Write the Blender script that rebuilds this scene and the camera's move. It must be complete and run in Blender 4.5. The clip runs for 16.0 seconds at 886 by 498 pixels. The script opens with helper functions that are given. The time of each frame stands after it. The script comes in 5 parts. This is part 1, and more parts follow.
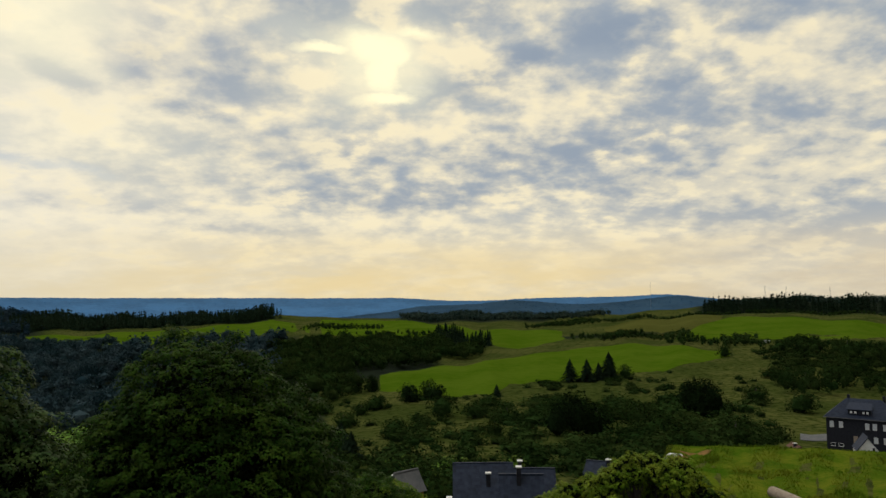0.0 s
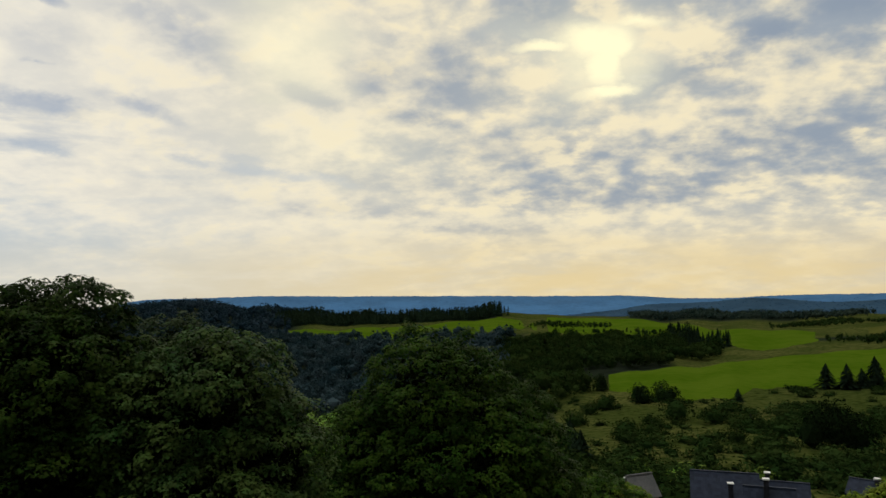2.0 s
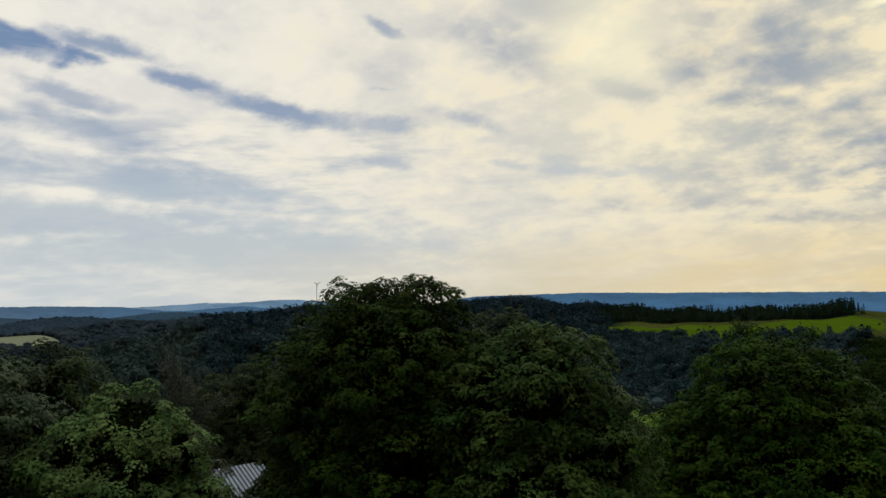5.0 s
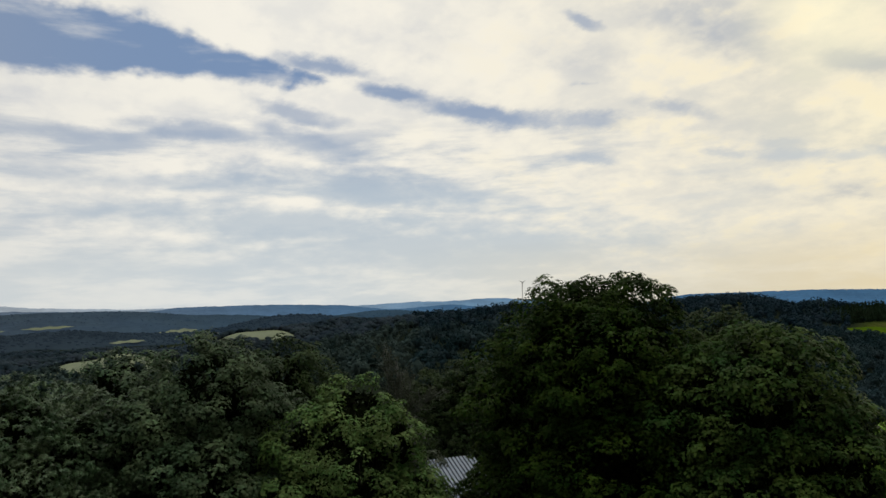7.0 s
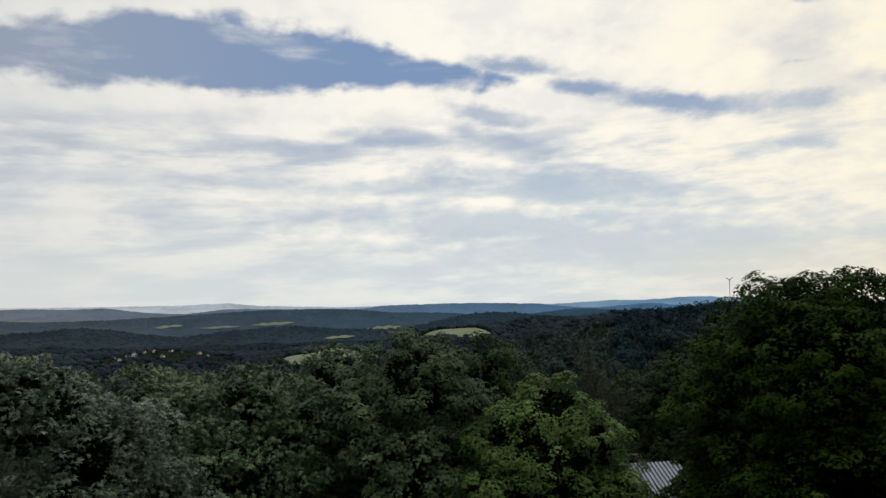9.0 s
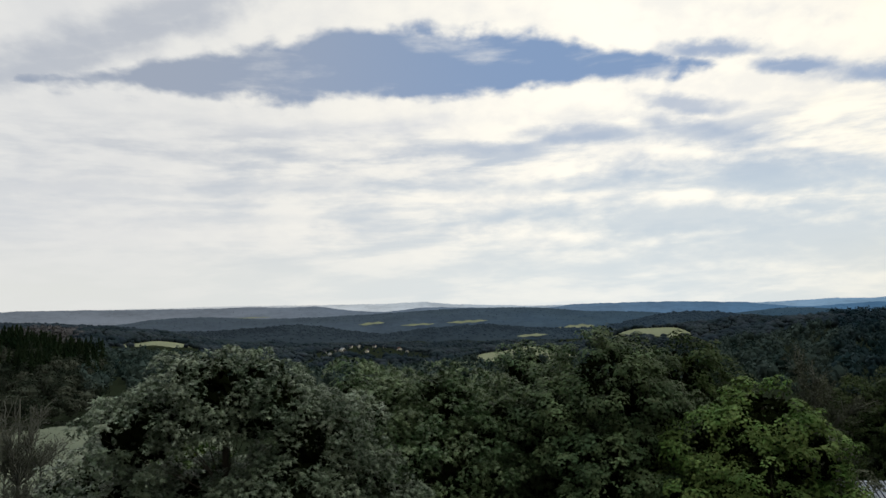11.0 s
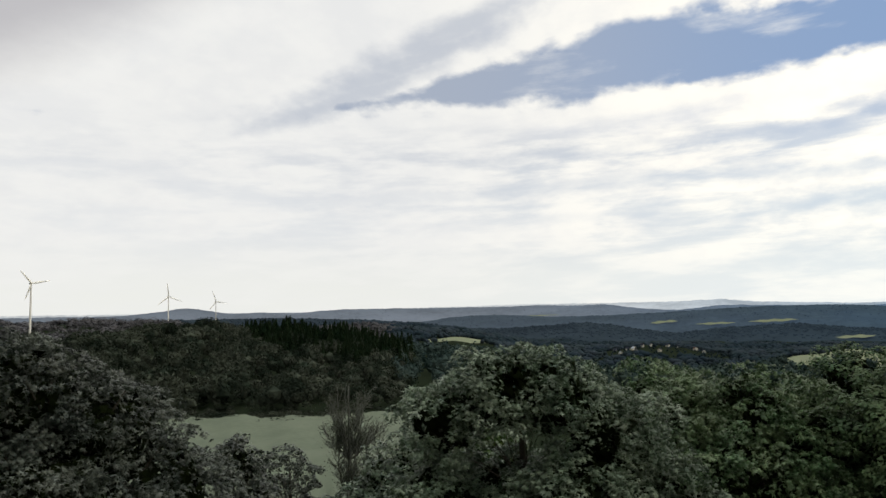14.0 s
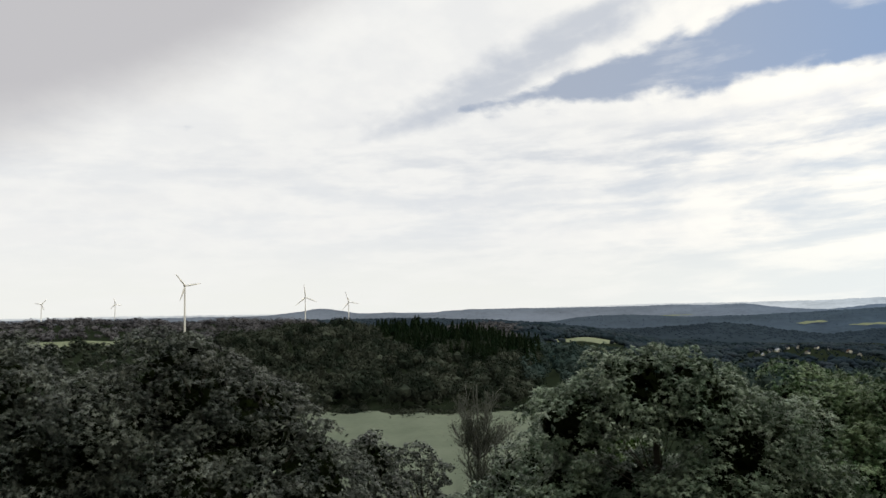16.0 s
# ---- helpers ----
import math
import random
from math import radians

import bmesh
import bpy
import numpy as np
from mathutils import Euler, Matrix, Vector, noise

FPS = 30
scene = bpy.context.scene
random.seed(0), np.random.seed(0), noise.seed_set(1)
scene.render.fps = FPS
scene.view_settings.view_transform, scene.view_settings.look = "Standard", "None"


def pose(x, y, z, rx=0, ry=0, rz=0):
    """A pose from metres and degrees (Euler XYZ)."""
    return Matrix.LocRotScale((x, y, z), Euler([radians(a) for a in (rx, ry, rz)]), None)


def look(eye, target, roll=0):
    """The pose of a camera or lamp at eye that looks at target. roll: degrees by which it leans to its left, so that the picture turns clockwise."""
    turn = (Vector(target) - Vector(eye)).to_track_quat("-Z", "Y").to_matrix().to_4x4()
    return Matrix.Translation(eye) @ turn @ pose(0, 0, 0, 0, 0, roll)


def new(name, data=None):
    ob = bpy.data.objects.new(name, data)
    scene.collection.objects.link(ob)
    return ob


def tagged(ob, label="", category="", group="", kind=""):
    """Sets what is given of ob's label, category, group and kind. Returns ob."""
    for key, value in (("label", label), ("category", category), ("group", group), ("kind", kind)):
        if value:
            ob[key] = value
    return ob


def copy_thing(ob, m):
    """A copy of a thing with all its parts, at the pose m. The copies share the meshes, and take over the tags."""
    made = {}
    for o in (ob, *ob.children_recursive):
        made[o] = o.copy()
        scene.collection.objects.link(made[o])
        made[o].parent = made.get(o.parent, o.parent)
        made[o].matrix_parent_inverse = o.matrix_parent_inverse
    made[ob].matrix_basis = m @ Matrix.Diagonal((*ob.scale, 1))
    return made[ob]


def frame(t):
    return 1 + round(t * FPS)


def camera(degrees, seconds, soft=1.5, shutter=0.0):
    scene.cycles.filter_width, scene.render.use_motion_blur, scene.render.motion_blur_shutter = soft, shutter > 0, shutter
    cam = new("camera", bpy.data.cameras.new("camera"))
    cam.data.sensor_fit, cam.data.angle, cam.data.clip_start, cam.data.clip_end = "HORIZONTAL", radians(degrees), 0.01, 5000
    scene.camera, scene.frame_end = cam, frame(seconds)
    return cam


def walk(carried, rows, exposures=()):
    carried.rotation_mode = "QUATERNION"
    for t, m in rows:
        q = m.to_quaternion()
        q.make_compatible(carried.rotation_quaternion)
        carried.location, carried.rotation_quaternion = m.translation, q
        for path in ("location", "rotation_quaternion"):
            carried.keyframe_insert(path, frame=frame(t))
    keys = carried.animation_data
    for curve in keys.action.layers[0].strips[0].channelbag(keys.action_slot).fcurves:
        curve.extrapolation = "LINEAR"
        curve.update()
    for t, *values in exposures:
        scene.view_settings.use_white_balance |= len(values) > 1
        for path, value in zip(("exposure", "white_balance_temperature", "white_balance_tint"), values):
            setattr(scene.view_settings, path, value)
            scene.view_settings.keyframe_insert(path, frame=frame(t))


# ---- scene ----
EYE = 40.0  # height of the viewpoint over the valley's datum, metres

cam = camera(64.02, 16.0)
# seconds, yaw, pitch, roll of a camera that turns on the spot on a lookout
TURN = [
    (0.0, -0.00, 3.81, -0.68), (0.5, 4.58, 3.82, -0.72), (1.0, 9.14, 3.84, -0.75),
    (1.5, 13.66, 3.86, -0.79), (2.0, 18.07, 3.87, -0.84), (2.5, 22.38, 3.88, -0.86),
    (3.0, 26.67, 3.90, -0.86), (3.5, 30.97, 3.92, -0.86), (4.0, 35.16, 3.93, -0.87),
    (4.5, 39.30, 3.95, -0.88), (5.0, 43.43, 3.98, -0.91), (7.5, 63.88, 4.16, -1.07),
    (8.0, 67.79, 4.20, -1.07), (8.5, 71.67, 4.23, -1.05), (9.0, 75.51, 4.27, -1.03),
    (11.5, 94.70, 4.45, -1.03), (12.0, 98.54, 4.48, -1.03), (12.5, 102.35, 4.53, -1.08),
    (13.0, 106.17, 4.61, -1.14), (13.5, 110.03, 4.66, -1.19), (14.0, 113.79, 4.70, -1.21),
    (14.5, 116.87, 4.76, -1.24), (15.0, 119.51, 4.82, -1.28), (15.5, 121.94, 4.87, -1.31),
    (16.0, 123.95, 4.91, -1.33),
]


def arm(yaw):
    """The camera turns a few centimetres off its axis."""
    a = radians(yaw)
    return -0.04 * math.sin(a), 0.04 * math.cos(a)


walk(cam, [(t, pose(*arm(yaw), EYE, 90 + pitch, -roll, yaw)) for t, yaw, pitch, roll in TURN],
     [(0.0, 0.0, 6500, 10), (2.5, -0.08, 6500, 10), (5.0, -0.10, 6500, 10), (7.5, 0.02, 6500, 10), (9.0, 0.10, 6500, 10), (12.0, 0.30, 6600, 10), (16.0, 0.45, 6620, 10)])

# ---- world: broken cloud before a low sun ----
world = bpy.data.worlds.new("sky")
scene.world = world
world.use_nodes = True
wt = world.node_tree
wt.nodes.clear()


def wire(tree, socket, value):
    if isinstance(value, bpy.types.NodeSocket):
        tree.links.new(value, socket)
    elif isinstance(value, (tuple, list)):
        socket.default_value = (*value, 1)[: len(socket.default_value)]
    else:
        socket.default_value = value


def sums(tree, op, *args):
    n = tree.nodes.new("ShaderNodeMath")
    n.operation = op
    for i, a in enumerate(args):
        wire(tree, n.inputs[i], a)
    return n.outputs[0]


def ramp(tree, value, lo, hi, out0=0.0, out1=1.0):
    n = tree.nodes.new("ShaderNodeMapRange")
    n.interpolation_type = "SMOOTHSTEP"
    for i, a in enumerate((value, lo, hi, out0, out1)):
        wire(tree, n.inputs[i], a)
    return n.outputs[0]


def blend(tree, fac, a, b):
    n = tree.nodes.new("ShaderNodeMix")
    n.data_type = "RGBA"
    wire(tree, n.inputs[0], fac)
    wire(tree, n.inputs[6], a)
    wire(tree, n.inputs[7], b)
    return n.outputs[2]


def grain(tree, vector, scale, detail=4.0, rough=0.55, distort=0.0):
    n = tree.nodes.new("ShaderNodeTexNoise")
    if vector is not None:
        tree.links.new(vector, n.inputs["Vector"])
    n.inputs["Scale"].default_value = scale
    n.inputs["Detail"].default_value = detail
    n.inputs["Roughness"].default_value = rough
    n.inputs["Distortion"].default_value = distort
    return n.outputs["Fac"]


def triple(tree, x, y, z):
    n = tree.nodes.new("ShaderNodeCombineXYZ")
    for i, a in enumerate((x, y, z)):
        wire(tree, n.inputs[i], a)
    return n.outputs[0]


def W(op, *args):
    return sums(wt, op, *args)


split = wt.nodes.new("ShaderNodeSeparateXYZ")
wt.links.new(wt.nodes.new("ShaderNodeTexCoord").outputs["Generated"], split.inputs[0])
dx, dy, dz = split.outputs
azim = W("MULTIPLY", W("ARCTAN2", W("MULTIPLY", dx, -1.0), dy), 57.2958)
elev = W("MULTIPLY", W("ARCSINE", dz), 57.2958)
flat = W("ADD", W("MAXIMUM", dz, 0.0), 0.33)
deck = triple(wt, W("DIVIDE", dx, flat), W("DIVIDE", dy, flat), 0.0)  # the cloud deck seen in perspective
big = grain(wt, deck, 1.7, 4, 0.55, 0.3)
puffs = grain(wt, deck, 5.4, 5, 0.52, 0.12)
fine = grain(wt, deck, 15.0, 4, 0.55, 0.1)
ragged = W("ADD", W("MULTIPLY", W("SUBTRACT", puffs, 0.5), 2.4), W("MULTIPLY", W("SUBTRACT", fine, 0.5), 0.9))
wander_a = W("MULTIPLY", W("SUBTRACT", grain(wt, deck, 2.0, 6, 0.65), 0.5), 6.0)
wander_e = W("MULTIPLY", W("SUBTRACT", grain(wt, deck, 3.2, 6, 0.7), 0.5), 2.6)
place = triple(wt, W("ADD", W("MULTIPLY", azim, -1.0), wander_a), W("ADD", elev, wander_e), 0.0)


def patch(az, el, wide, high, tilt, amount, inner=0.35, outer=1.3, fray=0.5):
    """A soft oval in the sky at a bearing and height in degrees; tilt: how far it rises to the right; fray: how torn its rim is."""
    m = wt.nodes.new("ShaderNodeMapping")
    m.vector_type = "TEXTURE"
    wt.links.new(place, m.inputs[0])
    m.inputs["Location"].default_value = (-az, el, 0)
    m.inputs["Rotation"].default_value = (0, 0, radians(tilt))
    m.inputs["Scale"].default_value = (wide, high, 1)
    n = wt.nodes.new("ShaderNodeVectorMath")
    n.operation = "LENGTH"
    wt.links.new(m.outputs[0], n.inputs[0])
    return ramp(wt, W("ADD", n.outputs["Value"], W("MULTIPLY", ragged, fray)), inner, outer, amount, 0.0)


def patches(rows, inner=0.35, outer=1.3, fray=0.5):
    total = 0.0
    for row in rows:
        total = W("MAXIMUM", total, patch(*row, inner, outer, fray))
    return total


def profile(rows):
    """A height in degrees that changes with the bearing, through given pairs."""
    n = wt.nodes.new("ShaderNodeValToRGB")
    stops = n.color_ramp.elements
    stops.remove(stops[1])
    stops[0].position, stops[0].color = 0.0, (rows[0][1] / 30,) * 3 + (1,)
    for az, el in rows:
        stops.new((az - 60) / 80).color = (el / 30,) * 3 + (1,)
    wire(wt, n.inputs[0], W("DIVIDE", W("SUBTRACT", azim, 60.0), 80.0))
    return W("MULTIPLY", n.outputs[0], 30.0)


# the long opening in the deck, between its lower and upper edge
lower = profile([(66, 17.9), (72, 17.3), (78, 17.3), (84, 16.9), (92, 16.8), (100, 16.4), (108, 16.2), (116, 16.0), (122, 15.8), (130, 15.6)])
upper = profile([(65, 15.5), (70.7, 17.9), (74.4, 18.6), (80, 20.2), (86, 21.2), (92, 21.8), (98.2, 21.2), (104.5, 20.2), (112, 18.6), (122, 16.0), (127, 13)])
within = W("MINIMUM", W("SUBTRACT", elev, lower), W("SUBTRACT", upper, elev))
opening = ramp(wt, W("ADD", W("SUBTRACT", within, W("MULTIPLY", ragged, 1.7)), W("MULTIPLY", wander_e, 0.25)), -0.7, 0.4)

# bearing, height, half width, half height, tilt, amount
GAPS = [
    (69.5, 18.4, 4.0, 0.6, -5, 0.8), (63.5, 16.6, 3.6, 0.6, -10, 0.85), (55.5, 14.9, 6.0, 0.7, -7, 0.85), (47.2, 13.9, 3.6, 0.7, -8, 0.6), (71.5, 15.0, 4.0, 0.7, -12, 0.6),
    (47.5, 10.8, 1.6, 0.4, -10, 0.6), (38.0, 10.6, 2.0, 0.35, -6, 0.45), (31.0, 9.9, 5.0, 0.5, -7, 0.55), (34.0, 11.0, 2.2, 0.3, -4, 0.35), (41.5, 14.2, 2.4, 0.6, -20, 0.5),
    (70.5, 12.8, 5.5, 0.9, -14, 0.6), (66, 8.9, 11, 1.4, -7, 0.85), (72, 6.0, 16, 1.6, -3, 0.75), (60, 4.2, 20, 2.2, 0, 0.8), (47.6, 21.2, 1.2, 0.4, -30, 0.6),
    (78, 13.0, 7, 0.7, -3, 0.6), (89, 12.4, 6, 0.5, 2, 0.4), (82, 9.3, 12, 0.8, 1, 0.45), (98, 9.5, 12, 0.7, 2, 0.3), (104, 12.0, 7, 0.6, 4, 0.35),
    (116, 19.6, 11, 1.3, 20, 0.62), (112, 22.0, 10, 1.3, 20, 0.6), (119.5, 17.4, 9, 1.1, 20, 0.6), (117, 8.8, 9, 0.6, 3, 0.35), (106, 6.8, 14, 0.6, 2, 0.25),
]
SHADES = [
    (9.0, 22.8, 4.6, 1.9, -6, 1.0), (-1.5, 22.4, 5, 1.8, 0, 0.8), (-14.6, 20.2, 4.8, 1.7, -4, 1.0), (-7.4, 18.7, 3.0, 1.1, 8, 0.9), (-2.8, 16.9, 3.6, 1.6, 12, 0.95), (-18.6, 15.9, 2.6, 0.9, 8, 0.8),
    (-25, 20.6, 6, 2.2, 5, 0.8), (22.6, 17.6, 3.0, 1.7, -5, 0.9), (17.0, 17.4, 5.0, 2.6, -10, 0.75), (19.8, 14.3, 3.2, 0.7, -10, 1.0), (28.6, 15.8, 2.6, 0.8, -18, 0.8), (38.0, 19.6, 7.0, 2.0, -24, 0.7),
    (34, 22.5, 4, 1.6, -10, 0.5), (12, 11.6, 8, 1.5, -3, 0.55), (-8.5, 11.2, 10, 1.7, 3, 0.7), (3.5, 8.0, 11, 1.3, 2, 0.65), (-20, 8.6, 10, 1.6, 2, 0.65), (-24, 13.0, 8, 1.6, 4, 0.6), (-24, 13, 15, 9, 0, 0.5), (-27, 6.5, 11, 3.5, 0, 0.6),
    (26, 7.2, 8, 0.7, -2, 0.4), (17, 5.4, 7, 0.4, -2, 0.35), (20, 9.3, 6, 0.7, -3, 0.4), (62, 20.5, 6, 1.0, -8, 0.3), (49, 19.0, 4, 1.5, -20, 0.35), (96, 14.0, 10, 0.8, 4, 0.3),
]
GLOWS = [
    (5.4, 19.6, 3.2, 1.7, 0, 1.0), (5.2, 17.8, 1.7, 2.0, 0, 1.0), (5.2, 15.7, 2.4, 0.6, 0, 1.0), (9.2, 19.3, 2.4, 0.5, 0, 0.95), (2.4, 20.5, 2.6, 0.5, -4, 0.9),
    (5.4, 18.6, 4.6, 3.2, 0, 0.6), (30, 19.5, 5.0, 4.2, 0, 0.42), (5.5, 18.5, 7.5, 4.5, 0, 0.25), (25, 12.0, 9, 3.0, -6, 0.15),
]
gap = patches(GAPS, 0.2, 1.5, 0.8)
shade = patches(SHADES, 0.2, 1.5, 0.34)
glow = patches(GLOWS, 0.15, 1.6, 0.9)
veil = patch(149, 24.2, 42, 9.2, 28, 1.0, 0.45, 1.15, 0.0)  # a smooth grey sheet

sunny = ramp(wt, azim, 75.0, 5.0)      # warm around the sun's bearing
faded = ramp(wt, azim, 72.0, 122.0)    # paler and greyer away from it
light = blend(wt, faded, blend(wt, sunny, (0.92, 0.885, 0.79), (0.90, 0.81, 0.59)), (0.652, 0.660, 0.656))
dark = blend(wt, faded, blend(wt, sunny, (0.60, 0.62, 0.65), (0.37, 0.42, 0.47)), (0.51, 0.53, 0.565))
mottle = ramp(wt, W("ADD", W("MULTIPLY", fine, 0.26), W("ADD", W("MULTIPLY", puffs, 0.46), W("MULTIPLY", big, 0.28))), 0.40, 0.58)
contrast = W("MULTIPLY", ramp(wt, azim, 42.0, 5.0, 0.40, 1.0), ramp(wt, azim, 75.0, 115.0, 1.0, 0.75))
contrast = W("MULTIPLY", contrast, ramp(wt, elev, 3.0, 10.0, 0.45, 1.0))
cloud = blend(wt, W("MULTIPLY", W("SUBTRACT", 1.0, mottle), contrast), light, dark)
cloud = blend(wt, W("MULTIPLY", shade, ramp(wt, mottle, 1.0, 0.0, 0.55, 1.0)), cloud, blend(wt, sunny, (0.52, 0.55, 0.62), (0.285, 0.345, 0.425)))
cloud = blend(wt, W("MULTIPLY", ramp(wt, W("ADD", puffs, W("MULTIPLY", fine, 0.5)), 0.80, 0.92), W("MULTIPLY", sunny, 0.55)), cloud, (0.98, 0.86, 0.58))  # lit rims of the cloudlets
cloud = blend(wt, veil, cloud, (0.40, 0.40, 0.42))
nishita = wt.nodes.new("ShaderNodeTexSky")
nishita.sky_type = "NISHITA"
nishita.sun_disc = False
nishita.sun_elevation, nishita.sun_rotation = radians(18), radians(-6)
scaled = wt.nodes.new("ShaderNodeVectorMath")
scaled.operation = "SCALE"
wt.links.new(nishita.outputs[0], scaled.inputs[0])
scaled.inputs["Scale"].default_value = 0.07
azure = blend(wt, ramp(wt, azim, 78.0, 116.0), (0.205, 0.302, 0.485), (0.315, 0.357, 0.440))
clear = blend(wt, 0.88, scaled.outputs[0], blend(wt, ramp(wt, elev, 16.0, 7.0, 0.0, 0.75), azure, blend(wt, faded, (0.58, 0.655, 0.70), (0.60, 0.625, 0.66))))
wisps = grain(wt, triple(wt, W("MULTIPLY", azim, 0.10), W("MULTIPLY", W("ADD", elev, W("MULTIPLY", azim, 0.03)), 0.5), 3.0), 1.0, 6, 0.58, 0.15)
thin = W("MULTIPLY", W("MULTIPLY", ramp(wt, wisps, 0.42, 0.66), ramp(wt, elev, 16.0, 11.0)), W("MULTIPLY", ramp(wt, azim, 25.0, 60.0), ramp(wt, azim, 150.0, 100.0, 0.35, 1.0)))
cloud = blend(wt, W("MULTIPLY", thin, 0.75), cloud, clear)
cirrus = ramp(wt, W("ADD", W("MULTIPLY", wisps, 0.6), W("MULTIPLY", puffs, 0.4)), 0.5, 0.68, 0.0, 0.45)  # thin white veils inside the openings
torn = W("MULTIPLY", W("MAXIMUM", gap, opening), W("SUBTRACT", 1.0, cirrus))
cloud = blend(wt, torn, cloud, clear)
low = ramp(wt, elev, 6.5, 1.0)
haze = blend(wt, faded, blend(wt, sunny, (0.59, 0.645, 0.67), blend(wt, ramp(wt, azim, -8.0, -26.0), (0.82, 0.66, 0.36), (0.64, 0.55, 0.40))), (0.635, 0.648, 0.628))
cloud = blend(wt, W("MULTIPLY", low, ramp(wt, wisps, 0.35, 0.62, 0.5, 0.95)), cloud, haze)
cloud = blend(wt, glow, cloud, (1.15, 1.06, 0.70))
cloud = blend(wt, ramp(wt, elev, -0.5, -4.0), cloud, (0.05, 0.06, 0.05))
back = wt.nodes.new("ShaderNodeBackground")
wt.links.new(cloud, back.inputs[0])
behind = W("ADD", W("MULTIPLY", dx, -math.sin(radians(60))), W("MULTIPLY", dy, math.cos(radians(60))))
dim = ramp(wt, behind, -0.15, -0.7, 1.0, 0.22)  # unseen sky behind the viewpoint, dimmed to darken the trees' near sides
wire(wt, back.inputs[1], W("MULTIPLY", dim, ramp(wt, elev, 27.0, 75.0, 1.0, 3.1)))  # and cloud is brightest overhead
wt.links.new(back.outputs[0], wt.nodes.new("ShaderNodeOutputWorld").inputs[0])

sun = new("sun", bpy.data.lights.new("sun", "SUN"))
sun.data.energy, sun.data.angle, sun.data.color = 0.35, radians(20), (1.0, 0.90, 0.72)
sun.matrix_world = look((-math.sin(radians(6)) * 60, math.cos(radians(6)) * 60, 60 * math.tan(radians(18))), (0, 0, 0))

# ---- materials ----
def surface(name, a, b, scale=1.0, rough=0.8, bump=0.0, bump_scale=None, metal=0.0, vary=0.0, coord="Object", spec=0.5):
    """Two colours mixed by coarse and fine grain, with relief; vary: how far single pieces differ."""
    m = bpy.data.materials.new(name)
    m.use_nodes = True
    t = m.node_tree
    p = t.nodes["Principled BSDF"]
    v = t.nodes.new("ShaderNodeTexCoord").outputs[coord]
    coarse, small = grain(t, v, scale, 4), grain(t, v, scale * 9, 5)
    mixed = sums(t, "ADD", sums(t, "MULTIPLY", coarse, 0.6), sums(t, "MULTIPLY", small, 0.4))
    colour = blend(t, ramp(t, mixed, 0.34, 0.66), a, b)
    if vary:
        geo = t.nodes.new("ShaderNodeNewGeometry")
        h = t.nodes.new("ShaderNodeHueSaturation")
        wire(t, h.inputs["Value"], ramp(t, geo.outputs["Random Per Island"], 0, 1, 1 - vary, 1 + vary))
        wire(t, h.inputs["Color"], colour)
        colour = h.outputs[0]
    wire(t, p.inputs["Base Color"], colour)
    p.inputs["Roughness"].default_value = rough
    p.inputs["Metallic"].default_value = metal
    p.inputs["Specular IOR Level"].default_value = spec
    if bump:
        n = t.nodes.new("ShaderNodeBump")
        n.inputs["Strength"].default_value = bump
        wire(t, n.inputs["Height"], grain(t, v, bump_scale or scale * 9, 6))
        wire(t, p.inputs["Normal"], n.outputs[0])
    return m


def foliage(name, a, b, through_leaf=0.22, vary=0.35, rough=0.6, scale=0.7, gloss=0.0):
    """Leaves: a diffuse face with a little gloss and light that comes through."""
    m = bpy.data.materials.new(name)
    m.use_nodes = True
    t = m.node_tree
    t.nodes.clear()
    geo = t.nodes.new("ShaderNodeNewGeometry")
    v = t.nodes.new("ShaderNodeTexCoord").outputs["Object"]
    info = t.nodes.new("ShaderNodeObjectInfo").outputs["Random"]
    colour = blend(t, ramp(t, grain(t, v, scale, 3), 0.35, 0.65), a, b)
    h = t.nodes.new("ShaderNodeHueSaturation")
    spread = sums(t, "MULTIPLY", ramp(t, geo.outputs["Random Per Island"], 0, 1, 1 - vary, 1 + vary), ramp(t, info, 0, 1, 0.82, 1.18))
    tone = t.nodes.new("ShaderNodeAttribute")
    tone.attribute_name = "tone"  # each clump's own shade
    spread = sums(t, "MULTIPLY", spread, sums(t, "ADD", tone.outputs["Fac"], 1.0))
    wire(t, h.inputs["Value"], spread)
    wire(t, h.inputs["Hue"], ramp(t, geo.outputs["Random Per Island"], 0, 1, 0.485, 0.515))
    wire(t, h.inputs["Color"], colour)
    front = t.nodes.new("ShaderNodeBsdfPrincipled")
    wire(t, front.inputs["Base Color"], h.outputs[0])
    front.inputs["Roughness"].default_value = rough
    front.inputs["Specular IOR Level"].default_value = gloss
    under = t.nodes.new("ShaderNodeBsdfTranslucent")
    wire(t, under.inputs["Color"], h.outputs[0])
    mix = t.nodes.new("ShaderNodeMixShader")
    mix.inputs[0].default_value = through_leaf
    t.links.new(front.outputs[0], mix.inputs[1])
    t.links.new(under.outputs[0], mix.inputs[2])
    t.links.new(mix.outputs[0], t.nodes.new("ShaderNodeOutputMaterial").inputs[0])
    return m


